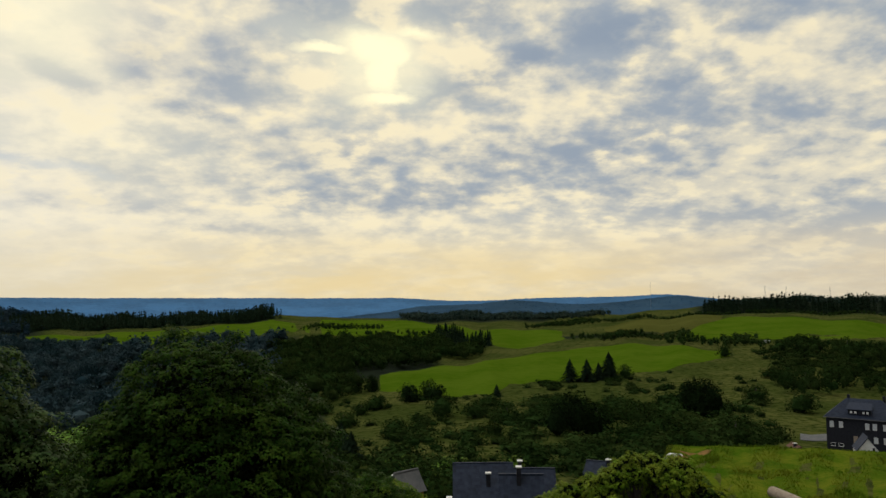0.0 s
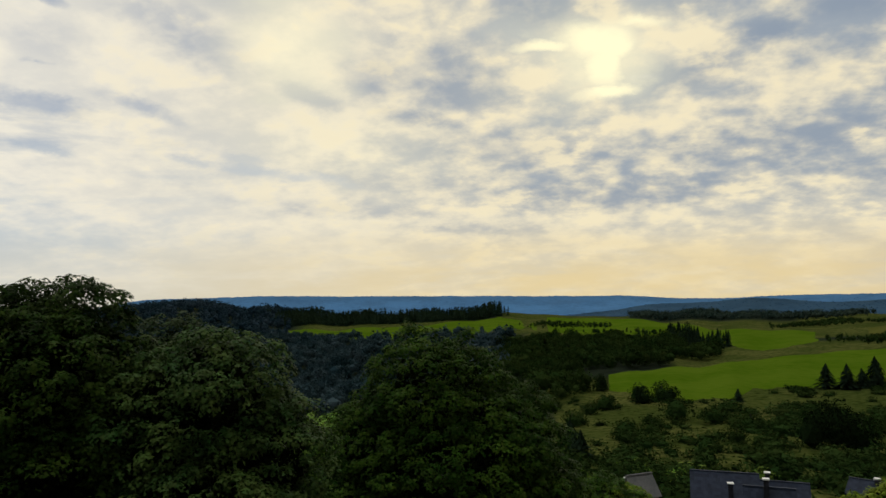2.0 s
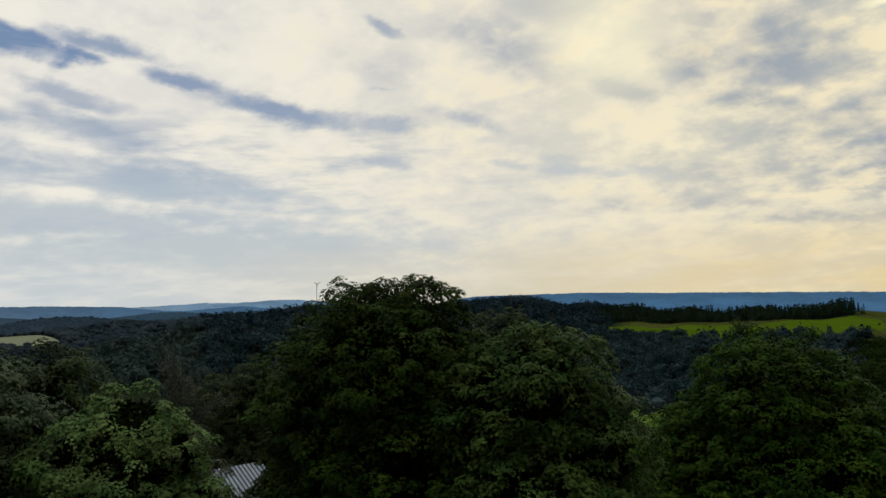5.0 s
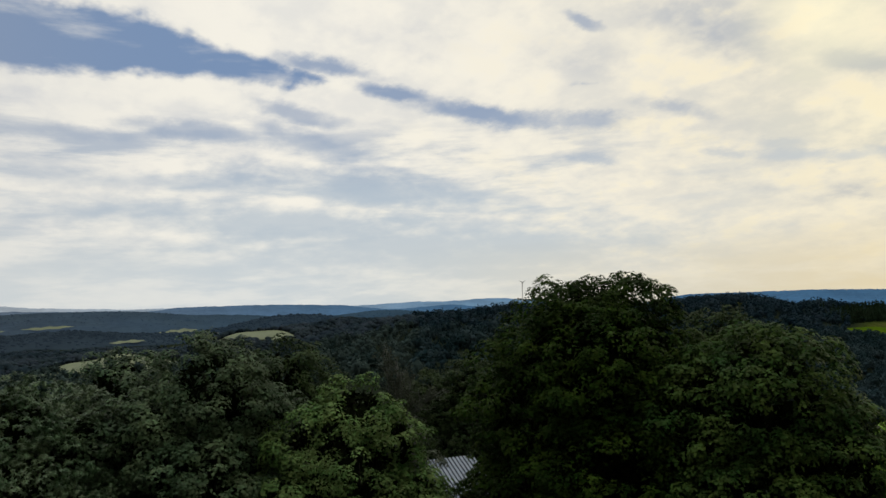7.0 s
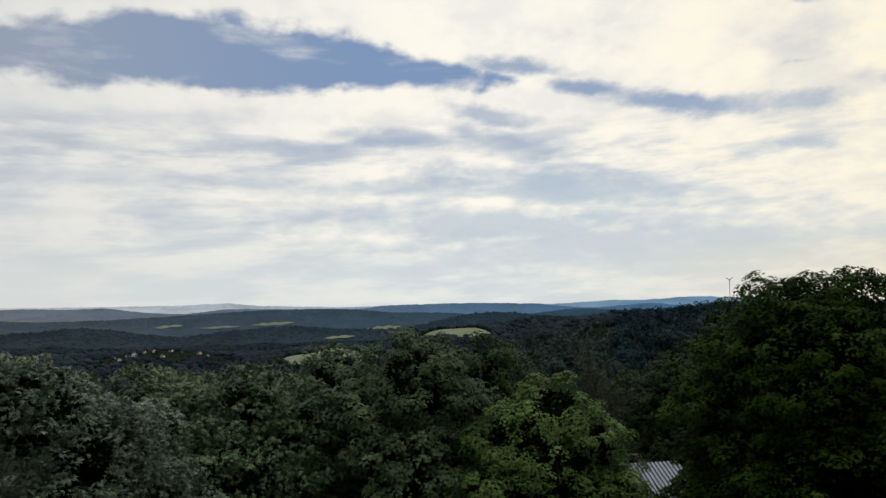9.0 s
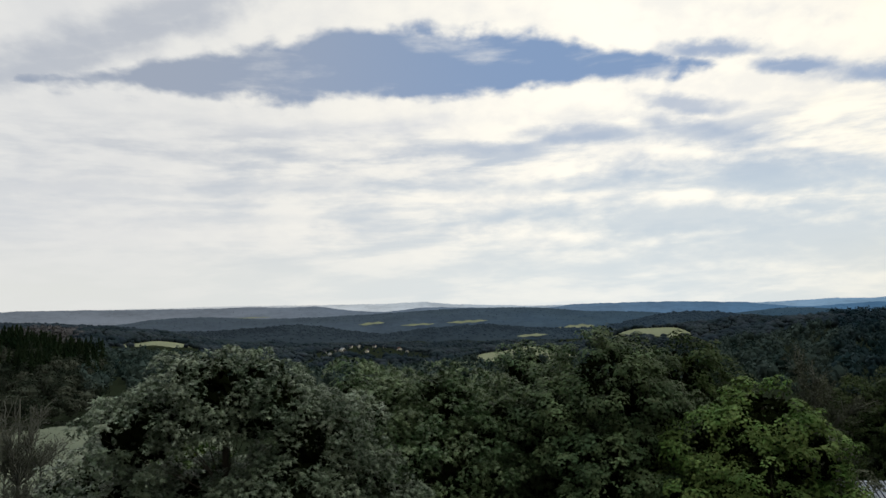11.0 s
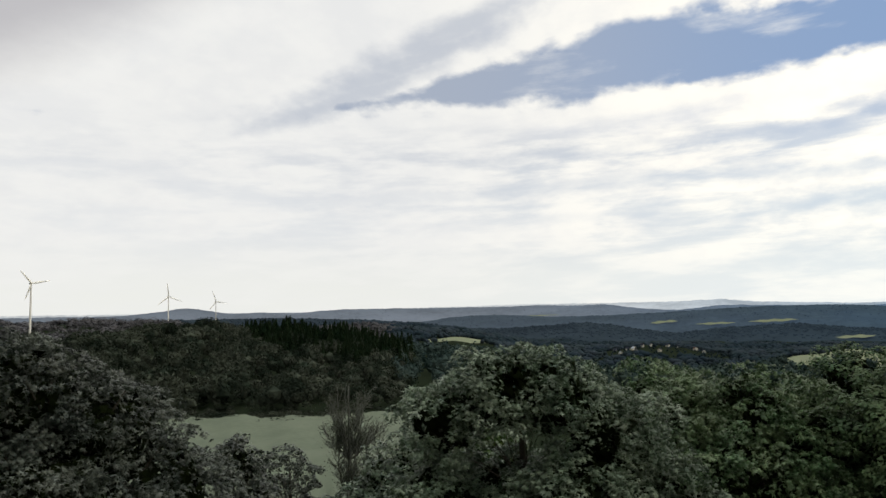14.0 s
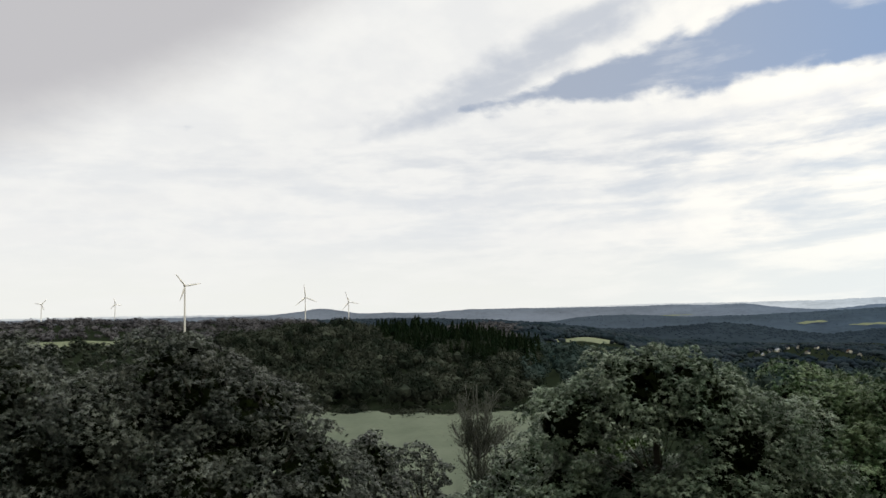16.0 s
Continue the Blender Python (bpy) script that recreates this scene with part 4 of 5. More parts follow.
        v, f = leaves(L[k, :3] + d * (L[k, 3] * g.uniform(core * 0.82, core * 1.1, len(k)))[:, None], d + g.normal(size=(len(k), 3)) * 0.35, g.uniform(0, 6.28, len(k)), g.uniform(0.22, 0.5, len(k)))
        mesh_object("inner_foliage", v, f, INNER_SHADE, False, tree)
    return tagged(tree, label, "tree", group)


def rosettes(P, N, out, size, g):
    """Compound leaves: five leaflets that fan out from a stalk's end and droop."""
    n = len(P)
    axis = unit(out * [1, 1, 0.4] + g.normal(size=(n, 3)) * 0.5)
    side = unit(np.cross(N, axis))
    face = np.cross(axis, side)
    V = []
    for a in (-1.8, -0.9, 0.0, 0.9, 1.8):
        u = axis * math.cos(a) + side * math.sin(a)
        w = np.cross(face, u)
        l = (size * (0.66 - 0.09 * abs(a)))[:, None]
        V.append(np.stack([P + u * l * 0.1 + w * l * 0.2, P + u * l * 0.3 - w * l * 0.24, P + u * l - face * l * 0.3], 1))
    v = np.stack(V, 1).reshape(-1, 3)
    return v, np.arange(len(v)).reshape(-1, 3)


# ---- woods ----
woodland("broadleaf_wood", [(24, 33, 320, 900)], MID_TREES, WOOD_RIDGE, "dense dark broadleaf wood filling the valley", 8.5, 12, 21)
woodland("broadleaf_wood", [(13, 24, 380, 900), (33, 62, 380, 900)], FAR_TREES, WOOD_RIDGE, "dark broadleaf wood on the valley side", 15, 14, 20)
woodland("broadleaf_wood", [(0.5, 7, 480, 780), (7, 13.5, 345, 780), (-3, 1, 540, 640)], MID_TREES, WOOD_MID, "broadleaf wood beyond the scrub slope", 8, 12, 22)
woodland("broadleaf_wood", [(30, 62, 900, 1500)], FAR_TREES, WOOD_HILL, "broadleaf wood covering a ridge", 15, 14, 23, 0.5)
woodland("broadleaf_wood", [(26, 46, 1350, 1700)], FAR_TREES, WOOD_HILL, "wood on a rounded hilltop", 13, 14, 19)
woodland("spruce_wood", [(13.5, 31, 1210, 1400)], FAR_SPRUCE, NEEDLE, "dark spruce wood along a meadow's edge", 7, 21, 24, slim=True)
woodland("spruce_wood", [(-7.3, 0.5, 650, 740)], SPRUCES, NEEDLE, "dark block of spruce wood", 6, 16, 25, slim=True)
woodland("broadleaf_wood", [(-12.5, 3, 1200, 1500), (-34, -20.6, 1180, 1450)], FAR_TREES, WOOD_COOL, "dark wood on the skyline hill", 10, 10, 26)
woodland("spruce_wood", [(-24, -20.7, 1050, 1160), (-34, -24, 1060, 1130)], FAR_SPRUCE, NEEDLE, "tall spruces on the hill above a field", 7.5, 19, 27, slim=True)
woodland("broadleaf_wood", [(-34, -25.6, 355, 425), (-34, -25.0, 500, 570)], MID_TREES, WOOD_MID, "dark broadleaf copses between rough fields", 7.5, 8.5, 28)
woodland("thorn_scrub", [(-34, -24, 430, 560), (-34, -17, 225, 350), (-24, -17, 350, 420)], BUSHES, SCRUB, "dark bushes in lines across terraced grass", 8.5, 5.2, 38, 0.8, cluster=4, sink=0.25)
woodland("hedge", [(-18.6, -11, 645, 720), (-24, -17.8, 560, 615), (-34, -23, 580, 610), (5, 11, 1010, 1080), (-12, -7, 960, 1080), (-34, -10, 1020, 1050), (-1, 8, 880, 900)], FAR_TREES, WOOD_MID, "thick hedges and small trees between fields", 6.5, 5.5, 29, keep_out=False)
woodland("broadleaf_wood", [(117, 143, 342, 800)], MID_TREES, WOOD_GREY, "dense broadleaf wood covering a round hill", 8.8, 13, 30)
woodland("hedge", [(106, 140, 316, 340)], BUSHES, WOOD_GREY, "dark bushes along the foot of a wood", 4.6, 4.2, 41, 0.7, sink=0.3, keep_out=False)
woodland("spruce_wood", [(117, 128.8, 530, 800)], SPRUCES, NEEDLE, "spruce wood on the shoulder of a hill", 8, 21.5, 31, slim=True)
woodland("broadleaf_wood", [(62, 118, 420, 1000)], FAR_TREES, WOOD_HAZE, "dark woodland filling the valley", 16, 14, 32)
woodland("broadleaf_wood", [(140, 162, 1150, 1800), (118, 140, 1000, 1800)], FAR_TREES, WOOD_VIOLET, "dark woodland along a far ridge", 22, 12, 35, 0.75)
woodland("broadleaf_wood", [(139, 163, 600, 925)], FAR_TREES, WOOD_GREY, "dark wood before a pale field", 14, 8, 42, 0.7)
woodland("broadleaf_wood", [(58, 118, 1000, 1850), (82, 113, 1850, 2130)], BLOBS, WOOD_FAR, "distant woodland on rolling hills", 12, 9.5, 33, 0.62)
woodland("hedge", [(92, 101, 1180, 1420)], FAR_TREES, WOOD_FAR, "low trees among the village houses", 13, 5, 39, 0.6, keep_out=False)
woodland("thorn_scrub", [(-24, 13, 190, 430), (-20, -7, 190, 330)], BUSHES, SCRUB, "scattered thorn scrub on rough grass", 12.0, 4.2, 36, 0.7, cluster=4, sink=0.3)
woodland("thorn_scrub", [(-22, -4, 215, 300)], BUSHES, WOOD_MID, "dark thicket below the spruces", 8.0, 6.0, 43, 0.7, cluster=5, sink=0.3)
woodland("thorn_scrub", [(-9, 12, 88, 150)], BUSHES, BUSH_LIGHT, "light green bushes among the houses", 7.5, 4.6, 40, 0.7, cluster=3, sink=0.3)
woodland("thorn_scrub", [(-31, -17, 140, 245)], BUSHES, SCRUB, "dense dark scrub above the knoll", 6.0, 5.6, 41, 0.75, cluster=3, sink=0.3)
woodland("thorn_scrub", [(-26, 14, 120, 215), (-26, -9, 130, 215)], BUSHES, WOOD_MID, "thick bushes along the valley floor", 7.6, 5.6, 37, 0.7, cluster=3, sink=0.3)

# ---- single trees and bushes on the slope ----
def bush_master(name, seed, count, leaf, squash, material, high):
    v, f = crown_template(seed, count, leaf, 10, squash)
    v[:, :2] *= np.where(v[:, 2:3] < 0.9, 1.12, 1.0)
    v[:, 2] -= v[:, 2].min() + 0.42
    tree = new(name)
    crown = mesh_object("crown", v, f, material, False, tree)
    tv, tf = tube([(0, 0, -0.1), (0.02, 0, 0.4), (0, 0.02, 1.0)], [0.07, 0.05, 0.03], 6)
    mesh_object("trunk", tv, tf, BARK, True, tree)
    tagged(tree, "round dark broadleaf tree on rough grass", "tree", "trees on the slope")
    return tree


# bearing, distance, width, height
SLOPE_TREES = [
    (7.0, 372, 7, 8.5), (5.8, 378, 8.5, 11), (3.0, 330, 9, 11), (1.2, 325, 10, 12), (0.2, 268, 12, 11), (-26.8, 380, 10, 12), (-21.5, 500, 9, 11),
    (-14.2, 392, 9, 10), (5.5, 300, 11, 9), (6.6, 285, 8, 7), (-2.5, 262, 10, 8), (-5, 250, 11, 9), (-8, 255, 10, 10), (-12, 235, 13, 12), (-11, 270, 10, 9),
    (-15, 250, 12, 11), (9.5, 300, 8, 7), (8.0, 250, 9, 8), (4.0, 215, 9, 8), (-4, 215, 8, 7), (-25.5, 380, 10, 12), (-29.5, 520, 12, 16),
    (-16.5, 215, 12, 10), (-22, 205, 13, 11), (-19, 190, 12, 9), (2.0, 228, 9, 7), (-26.5, 300, 12, 11), (-23.5, 320, 12, 10),
]
DARK_CLUMP = [(-18.7, 284, 10, 14.5), (-19.6, 281, 12, 15.5), (-20.6, 278, 11, 15), (-20.0, 274, 11, 11), (0.6, 318, 9, 8.5), (2.6, 320, 10, 8.5), (5.6, 376, 6.5, 11), (-9.0, 215, 11, 13), (-10.4, 222, 11, 15), (-11.6, 212, 10, 12)]
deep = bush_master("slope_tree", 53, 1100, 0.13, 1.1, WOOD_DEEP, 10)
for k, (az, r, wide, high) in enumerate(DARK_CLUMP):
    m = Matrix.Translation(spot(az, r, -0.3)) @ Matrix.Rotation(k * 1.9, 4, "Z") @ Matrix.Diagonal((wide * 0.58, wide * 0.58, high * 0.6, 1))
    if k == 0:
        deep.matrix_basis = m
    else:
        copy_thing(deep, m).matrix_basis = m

bush = bush_master("slope_tree", 51, 900, 0.15, 1.0, WOOD_MID, 10)
bush2 = bush_master("slope_tree", 52, 900, 0.15, 0.85, SCRUB, 10)
for k, (az, r, wide, high) in enumerate(SLOPE_TREES):
    src = (bush, bush2)[k % 2]
    turn = Matrix.Rotation(k * 1.3, 4, "Z") @ Matrix.Diagonal((wide * 0.58, wide * 0.58, high * 0.62, 1))
    m = Matrix.Translation(spot(az, r, -0.3)) @ turn
    if k < 2:
        src.matrix_basis = m
    else:
        copy_thing(src, m).matrix_basis = m

spruce = new("spruce")
sv, sf = spruce_template(61, 18, 16)
mesh_object("crown", sv, sf, NEEDLE, False, spruce)
tv, tf = tube([(0, 0, -0.02), (0, 0, 0.2), (0, 0, 0.6)], [0.022, 0.018, 0.006], 6)
mesh_object("trunk", tv, tf, BARK, True, spruce)
tagged(spruce, "dark pointed spruce standing on the slope", "tree", "spruces on the slope")
for k, (az, r, high) in enumerate([(-10.0, 385, 12.5), (-11.3, 383, 12.5), (-13.0, 395, 15), (-12.2, 390, 10), (8.2, 175, 10), (7.4, 170, 8), (-4.2, 330, 6)]):
    m = Matrix.Translation(spot(az, r, -0.2)) @ Matrix.Rotation(k * 0.9, 4, "Z") @ Matrix.Diagonal((high * 2.1, high * 2.1, high, 1))
    if k == 0:
        spruce.matrix_basis = m
    else:
        copy_thing(spruce, m).matrix_basis = m

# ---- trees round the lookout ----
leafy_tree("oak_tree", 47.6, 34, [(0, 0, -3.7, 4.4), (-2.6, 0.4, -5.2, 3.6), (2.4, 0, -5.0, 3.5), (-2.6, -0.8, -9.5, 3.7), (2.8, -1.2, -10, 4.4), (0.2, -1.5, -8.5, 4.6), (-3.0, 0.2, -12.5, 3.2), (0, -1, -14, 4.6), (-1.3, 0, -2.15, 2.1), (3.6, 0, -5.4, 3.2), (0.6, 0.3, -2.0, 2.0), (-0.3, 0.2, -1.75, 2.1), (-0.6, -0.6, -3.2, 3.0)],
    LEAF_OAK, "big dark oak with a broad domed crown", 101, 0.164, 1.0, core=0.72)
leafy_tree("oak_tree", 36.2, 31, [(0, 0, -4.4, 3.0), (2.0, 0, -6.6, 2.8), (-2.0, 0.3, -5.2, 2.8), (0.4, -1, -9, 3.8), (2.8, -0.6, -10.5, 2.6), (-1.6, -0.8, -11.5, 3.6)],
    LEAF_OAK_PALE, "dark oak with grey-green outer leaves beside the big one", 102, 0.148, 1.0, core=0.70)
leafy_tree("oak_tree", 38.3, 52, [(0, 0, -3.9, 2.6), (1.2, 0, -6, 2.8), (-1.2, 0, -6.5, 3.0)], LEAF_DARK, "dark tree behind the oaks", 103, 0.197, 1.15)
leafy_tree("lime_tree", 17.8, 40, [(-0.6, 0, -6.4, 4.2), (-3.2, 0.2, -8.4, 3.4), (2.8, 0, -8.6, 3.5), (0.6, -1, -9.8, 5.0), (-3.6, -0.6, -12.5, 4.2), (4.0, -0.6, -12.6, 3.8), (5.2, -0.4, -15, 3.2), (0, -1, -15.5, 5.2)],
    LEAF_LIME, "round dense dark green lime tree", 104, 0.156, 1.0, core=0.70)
leafy_tree("small_tree", 27.6, 47, [(0, 0, -9.2, 2.0), (1.3, 0, -10.4, 1.8), (-1.2, 0, -10.8, 1.8), (0, -0.5, -12.5, 2.6)], LEAF_BRIGHT, "small bright green tree between two large ones", 105, 0.139, 1.15)
leafy_tree("maple_tree", 67.2, 31, [(0.2, 0, -5.2, 1.8), (-1.4, 0, -6.0, 1.7), (1.5, 0, -6.4, 1.6), (-0.2, -0.8, -7.4, 2.4), (-2.0, -0.4, -8.4, 2.0), (2.2, -0.4, -8.8, 1.9), (0, -0.6, -10.5, 3.0)],
    LEAF_FRESH, "bright yellow-green maple with a rounded crown", 106, 0.139, 1.15)
leafy_tree("maple_tree", 72.5, 41, [(0, 0, -4.6, 2.3), (-1.6, 0, -6.4, 2.4), (1.8, 0, -6.6, 2.4), (0, -0.8, -9, 3.6)], LEAF_DARK, "dark tree rising behind the bright maple", 107, 0.164, 1.15)
leafy_tree("maple_tree", 78.6, 33, [(0.4, 0, -4.1, 2.6), (-2.4, 0, -6, 2.4), (2.2, 0, -6.2, 2.4), (0, -1, -8.4, 3.6), (-2.6, -0.6, -10, 3.2), (2.2, -0.6, -11, 3.2)],
    LEAF_MAPLE, "dense dark maple in the row below the lookout", 108, 0.148, 1.15)
leafy_tree("maple_tree", 84.2, 40, [(0, 0, -4.6, 2.1), (-1.6, 0, -6.4, 2.0), (1.8, 0, -6.2, 2.0), (0, -0.6, -9, 3.4)], LEAF_MAPLE, "narrow dark maple with a pointed top", 109, 0.164, 1.15)
leafy_tree("ash_tree", 91.0, 33, [(0, 0, -4.9, 2.2), (-2.2, 0, -5.4, 2.2), (2.4, 0, -5.8, 2.2), (0, -1, -8, 3.8), (-3, -0.4, -9.4, 3.0), (3, -0.4, -10, 3.0)],
    LEAF_ASH, "ash tree with layered feathery foliage", 110, 0.16, 1.05, palmate=True)
leafy_tree("ash_tree", 107.0, 25, [(-0.9, 0, -3.2, 2.0), (0.8, 0, -3.4, 2.0), (-3.0, 0.2, -4.2, 1.7), (2.6, 0, -5.0, 2.1), (4.2, -0.2, -7.4, 2.2), (-3.3, -0.2, -7.2, 2.0), (1.7, -0.8, -6.9, 2.5), (2.6, -1.0, -9.4, 2.7), (-3.6, -0.4, -10.4, 2.2), (-4.2, 0, -8.2, 1.8), (-0.9, 1.2, -7.2, 2.3), (-0.6, 0.9, -10.5, 2.6)],
    LEAF_GREY, "large ash tree with drooping feathery leaves", 111, 0.145, 1.1, palmate=True, limbs_shown=0.2)
leafy_tree("ash_tree", 97.6, 36, [(0, 0, -5.6, 2.6), (-2, 0, -7, 2.4), (2, 0, -7, 2.4), (0, -1, -10, 3.6)], LEAF_ASH, "ash tree in the row below the lookout", 112, 0.17, 1.05, palmate=True)
leafy_tree("ash_tree", 144.0, 25, [(0, 0, -2.7, 2.1), (-2.2, 0, -3.6, 2.1), (2.2, 0, -4.0, 2.2), (3.8, -0.2, -6.0, 2.2), (-3.8, 0, -4.8, 2.4), (0.4, -1, -6.2, 3.2), (3.0, -0.8, -8.6, 2.8), (-2.8, -0.8, -8.4, 3.2), (4.6, -0.3, -9.4, 1.8)],
    LEAF_GREY_DEEP, "large ash tree with dense feathery crown", 113, 0.145, 1.1, palmate=True)
leafy_tree("ash_tree", 156.5, 27, [(0, 0, -3.0, 2.4), (2.0, 0, -4.2, 2.2), (0, -1, -7, 3.6), (2.4, -0.6, -9, 2.6)], LEAF_GREY_DEEP, "ash tree at the end of the row", 114, 0.14, 1.05, palmate=True)
leafy_tree("young_tree", 126.2, 41, [(0, 0, -8.6, 1.0), (1.0, 0, -9.4, 0.9), (-0.9, 0, -9.6, 0.9), (0.2, -0.3, -10.8, 1.2)], LEAF_GREY_DEEP, "young open tree before the pale meadow", 115, 0.16, 0.6, stem=0.14, core=0, limbs_shown=0.8, fill=0.5)
leafy_tree("young_tree", 130.0, 36, [(0, 0, -7.6, 1.4), (0.6, 0, -9.6, 1.5), (-0.6, 0, -11, 1.8)], LEAF_GREY_DEEP, "slim dark tree beside the ash", 116, 0.17, 0.6, stem=0.16, fill=0.5)
leafy_tree("thin_tree", 121.4, 42, [(0, 0, -5.2, 1.3), (-0.8, 0, -6.6, 1.5), (0.7, 0, -6.9, 1.5), (0.9, 0, -8.4, 1.7), (-0.9, 0, -8.8, 1.7), (0, 0, -10.8, 2.2)], LEAF_SPARSE, "nearly bare grey tree with fine upright twigs", 117, 0.07, 0.72, stem=0.20, core=0, limbs_shown=0.6, twigs=620, per_tip=2)
leafy_tree("thin_tree", 63.6, 50, [(0, 0, -4.8, 1.6), (0.8, 0, -7.2, 1.9), (-0.9, 0, -7.8, 2.0), (0, 0, -11, 2.8)], LEAF_SPARSE, "thin dull tree between two crowns", 118, 0.13, 0.72, stem=0.2, core=0, twigs=420)
leafy_tree("small_tree", 62.6, 33, [(0, 0, -6.4, 0.7), (0.3, 0, -7.8, 0.9), (-0.3, 0, -9.4, 1.1)], LEAF_SPARSE, "slender pale young tree", 119, 0.12, 0.6, stem=0.1, core=0, fill=0.5)
leafy_tree("maple_tree", 57.5, 74, [(0, 0, -9.8, 3.6), (3.6, 0, -10.6, 3.6), (-4.0, 0, -11.2, 3.8), (0, -1, -15, 5.4)], LEAF_DARK, "dark trees behind the tin roof", 120, 0.18, 1.15)

# added filler trees in very dark leaves, standing in for the ash's shaded gaps
leafy_tree("small_tree", 110.6, 34, [(0, 0, -8.4, 2.4), (-1.2, 0, -10.5, 2.6), (1.2, 0, -11, 2.8)], LEAF_OAK, "dark bushy filler tree added to blacken the gaps behind the ash", 121, 0.164, 1.15)
leafy_tree("small_tree", 114.0, 31, [(0, 0, -9.4, 2.0), (-0.8, 0, -11, 2.2)], LEAF_OAK, "dark bushy filler tree added to blacken the gaps behind the ash", 122, 0.164, 1.15)

# lower growth that fills the slope under the trees
SHRUBS = [
    (6, 58, 3.4, -14.6, LEAF_LIME), (11, 55, 3.6, -13.8, LEAF_LIME), (15, 52, 3.4, -14.6, LEAF_LIME), (31, 40, 3.2, -12.5, LEAF_OAK), (51.5, 38, 3.0, -11, LEAF_OAK),
    (75, 30, 3.0, -9.0, LEAF_DARK), (82, 28, 3.2, -8.6, LEAF_ASH), (88, 27, 3.0, -8.8, LEAF_DARK), (96, 28, 3.4, -8.6, LEAF_ASH), (100, 24, 2.6, -8.0, LEAF_ASH),
    (62.0, 47, 1.6, -11.2, LEAF_DARK), (56.6, 50, 1.9, -12.3, LEAF_DARK), (61.2, 44, 1.2, -12.6, LEAF_MAPLE), (58.2, 46, 1.1, -13.2, LEAF_DARK), (116.4, 33, 2.0, -6.0, LEAF_GREY), (118.0, 35, 1.8, -7.6, LEAF_GREY_DEEP), (121.8, 35, 1.5, -8.7, LEAF_GREY), (119.6, 33, 1.7, -7.8, LEAF_GREY), (123.6, 36, 1.3, -9.5, LEAF_GREY_DEEP), (117, 30, 2.4, -8.6, LEAF_GREY), (119, 38, 2.0, -10.4, LEAF_SPARSE), (124, 38, 1.5, -11.2, LEAF_GREY_DEEP), (128, 34, 1.8, -10.2, LEAF_GREY_DEEP), (133, 30, 2.2, -9.4, LEAF_GREY), (139, 24, 2.6, -8.6, LEAF_GREY_DEEP), (150, 24, 2.8, -8.0, LEAF_GREY_DEEP),
    (-8.6, 60, 2.4, -17.0, LEAF_LIME), (-10.2, 58, 2.6, -16.2, LEAF_LIME), (-12, 60, 2.8, -15.6, LEAF_LIME), (-13.6, 62, 2.4, -15.0, LEAF_LIME), (-15.2, 60, 2.2, -14.6, LEAF_LIME), (-16.8, 57, 1.9, -14.4, LEAF_LIME),
    (-19.4, 50, 1.2, -12.6, LEAF_LIME), (-9.5, 50, 2.4, -15.6, LEAF_LIME), (-12, 50, 2.4, -14.8, LEAF_LIME), (-14.6, 50, 2.2, -14.2, LEAF_LIME), (-16.8, 48, 1.8, -13.6, LEAF_LIME), (0, 62, 2.4, -18.2, LEAF_SHRUB), (4, 70, 2.6, -18.4, LEAF_SHRUB),
]
pick = np.random.default_rng(91)
for az in np.arange(-7.6, -18.6, -0.42):  # young growth in front of the knoll
    for r in (pick.uniform(47, 53), pick.uniform(55, 62)):
        low = float(np.interp(-az, [7.6, 10, 12, 14, 16, 18.6], [-16.4, -15.4, -14.1, -13.2, -12.6, -13.3]))
        SHRUBS.append((az + pick.uniform(-0.3, 0.3), r, pick.uniform(0.6, 1.15), low * r / 58 + pick.uniform(-1.1, 0.35), LEAF_SHRUB))
for k, (az, r, q, top, material) in enumerate(SHRUBS):
    leafy_tree("shrub", az, r, [(0, 0, top - q * 0.6, q * 0.7), (-q * 0.6, 0, top - q, q * 0.65), (q * 0.6, 0, top - q * 0.9, q * 0.65), (0, -0.3, top - q * 1.6, q)],
        material, "leafy shrub filling the slope below the trees", 200 + k, 0.12 if material is LEAF_SHRUB else 0.16, 0.45 if material is LEAF_SHRUB else 0.8, stem=0.12, group="shrubs")

# ---- buildings ----
def part(name, verts, faces, material, parent, label=""):
    """One mesh from corner points and faces of any size, under a thing."""
    me = bpy.data.meshes.new(name)
    me.from_pydata([tuple(v) for v in verts], [], [tuple(f) for f in faces])
    me.update()
    me.materials.append(material)
    ob = new(name, me)
    ob.parent = parent
    if label:
        ob["label"] = label
    return ob


def block(w, d, h, x=0.0, y=0.0, z=0.0):
    """A box: width, depth, height, and the middle of its base."""
    v = [(x + i * w / 2, y + j * d / 2, z + k * h) for k in (0, 1) for i, j in ((-1, -1), (1, -1), (1, 1), (-1, 1))]
    return v, [(3, 2, 1, 0), (4, 5, 6, 7), (0, 1, 5, 4), (1, 2, 6, 5), (2, 3, 7, 6), (3, 0, 4, 7)]


def thing_at(name, az, r, turn, up=0.0, label="", category="", group=""):
    ob = new(name)
    ob.matrix_world = Matrix.Translation(spot(az, r, up)) @ Matrix.Rotation(radians(az + turn), 4, "Z")
    return tagged(ob, label, category, group)


def slab(corners, thick=0.18):
    """A roof face as a plate of some thickness, from its four corners."""
    c = [Vector(p) for p in corners]
    n = (c[1] - c[0]).cross(c[-1] - c[0]).normalized() * thick
    v = c + [p - n for p in c]
    k = len(c)
    return v, [tuple(range(k)), tuple(range(2 * k - 1, k - 1, -1))] + [(i, i + k, (i + 1) % k + k, (i + 1) % k) for i in range(k)]


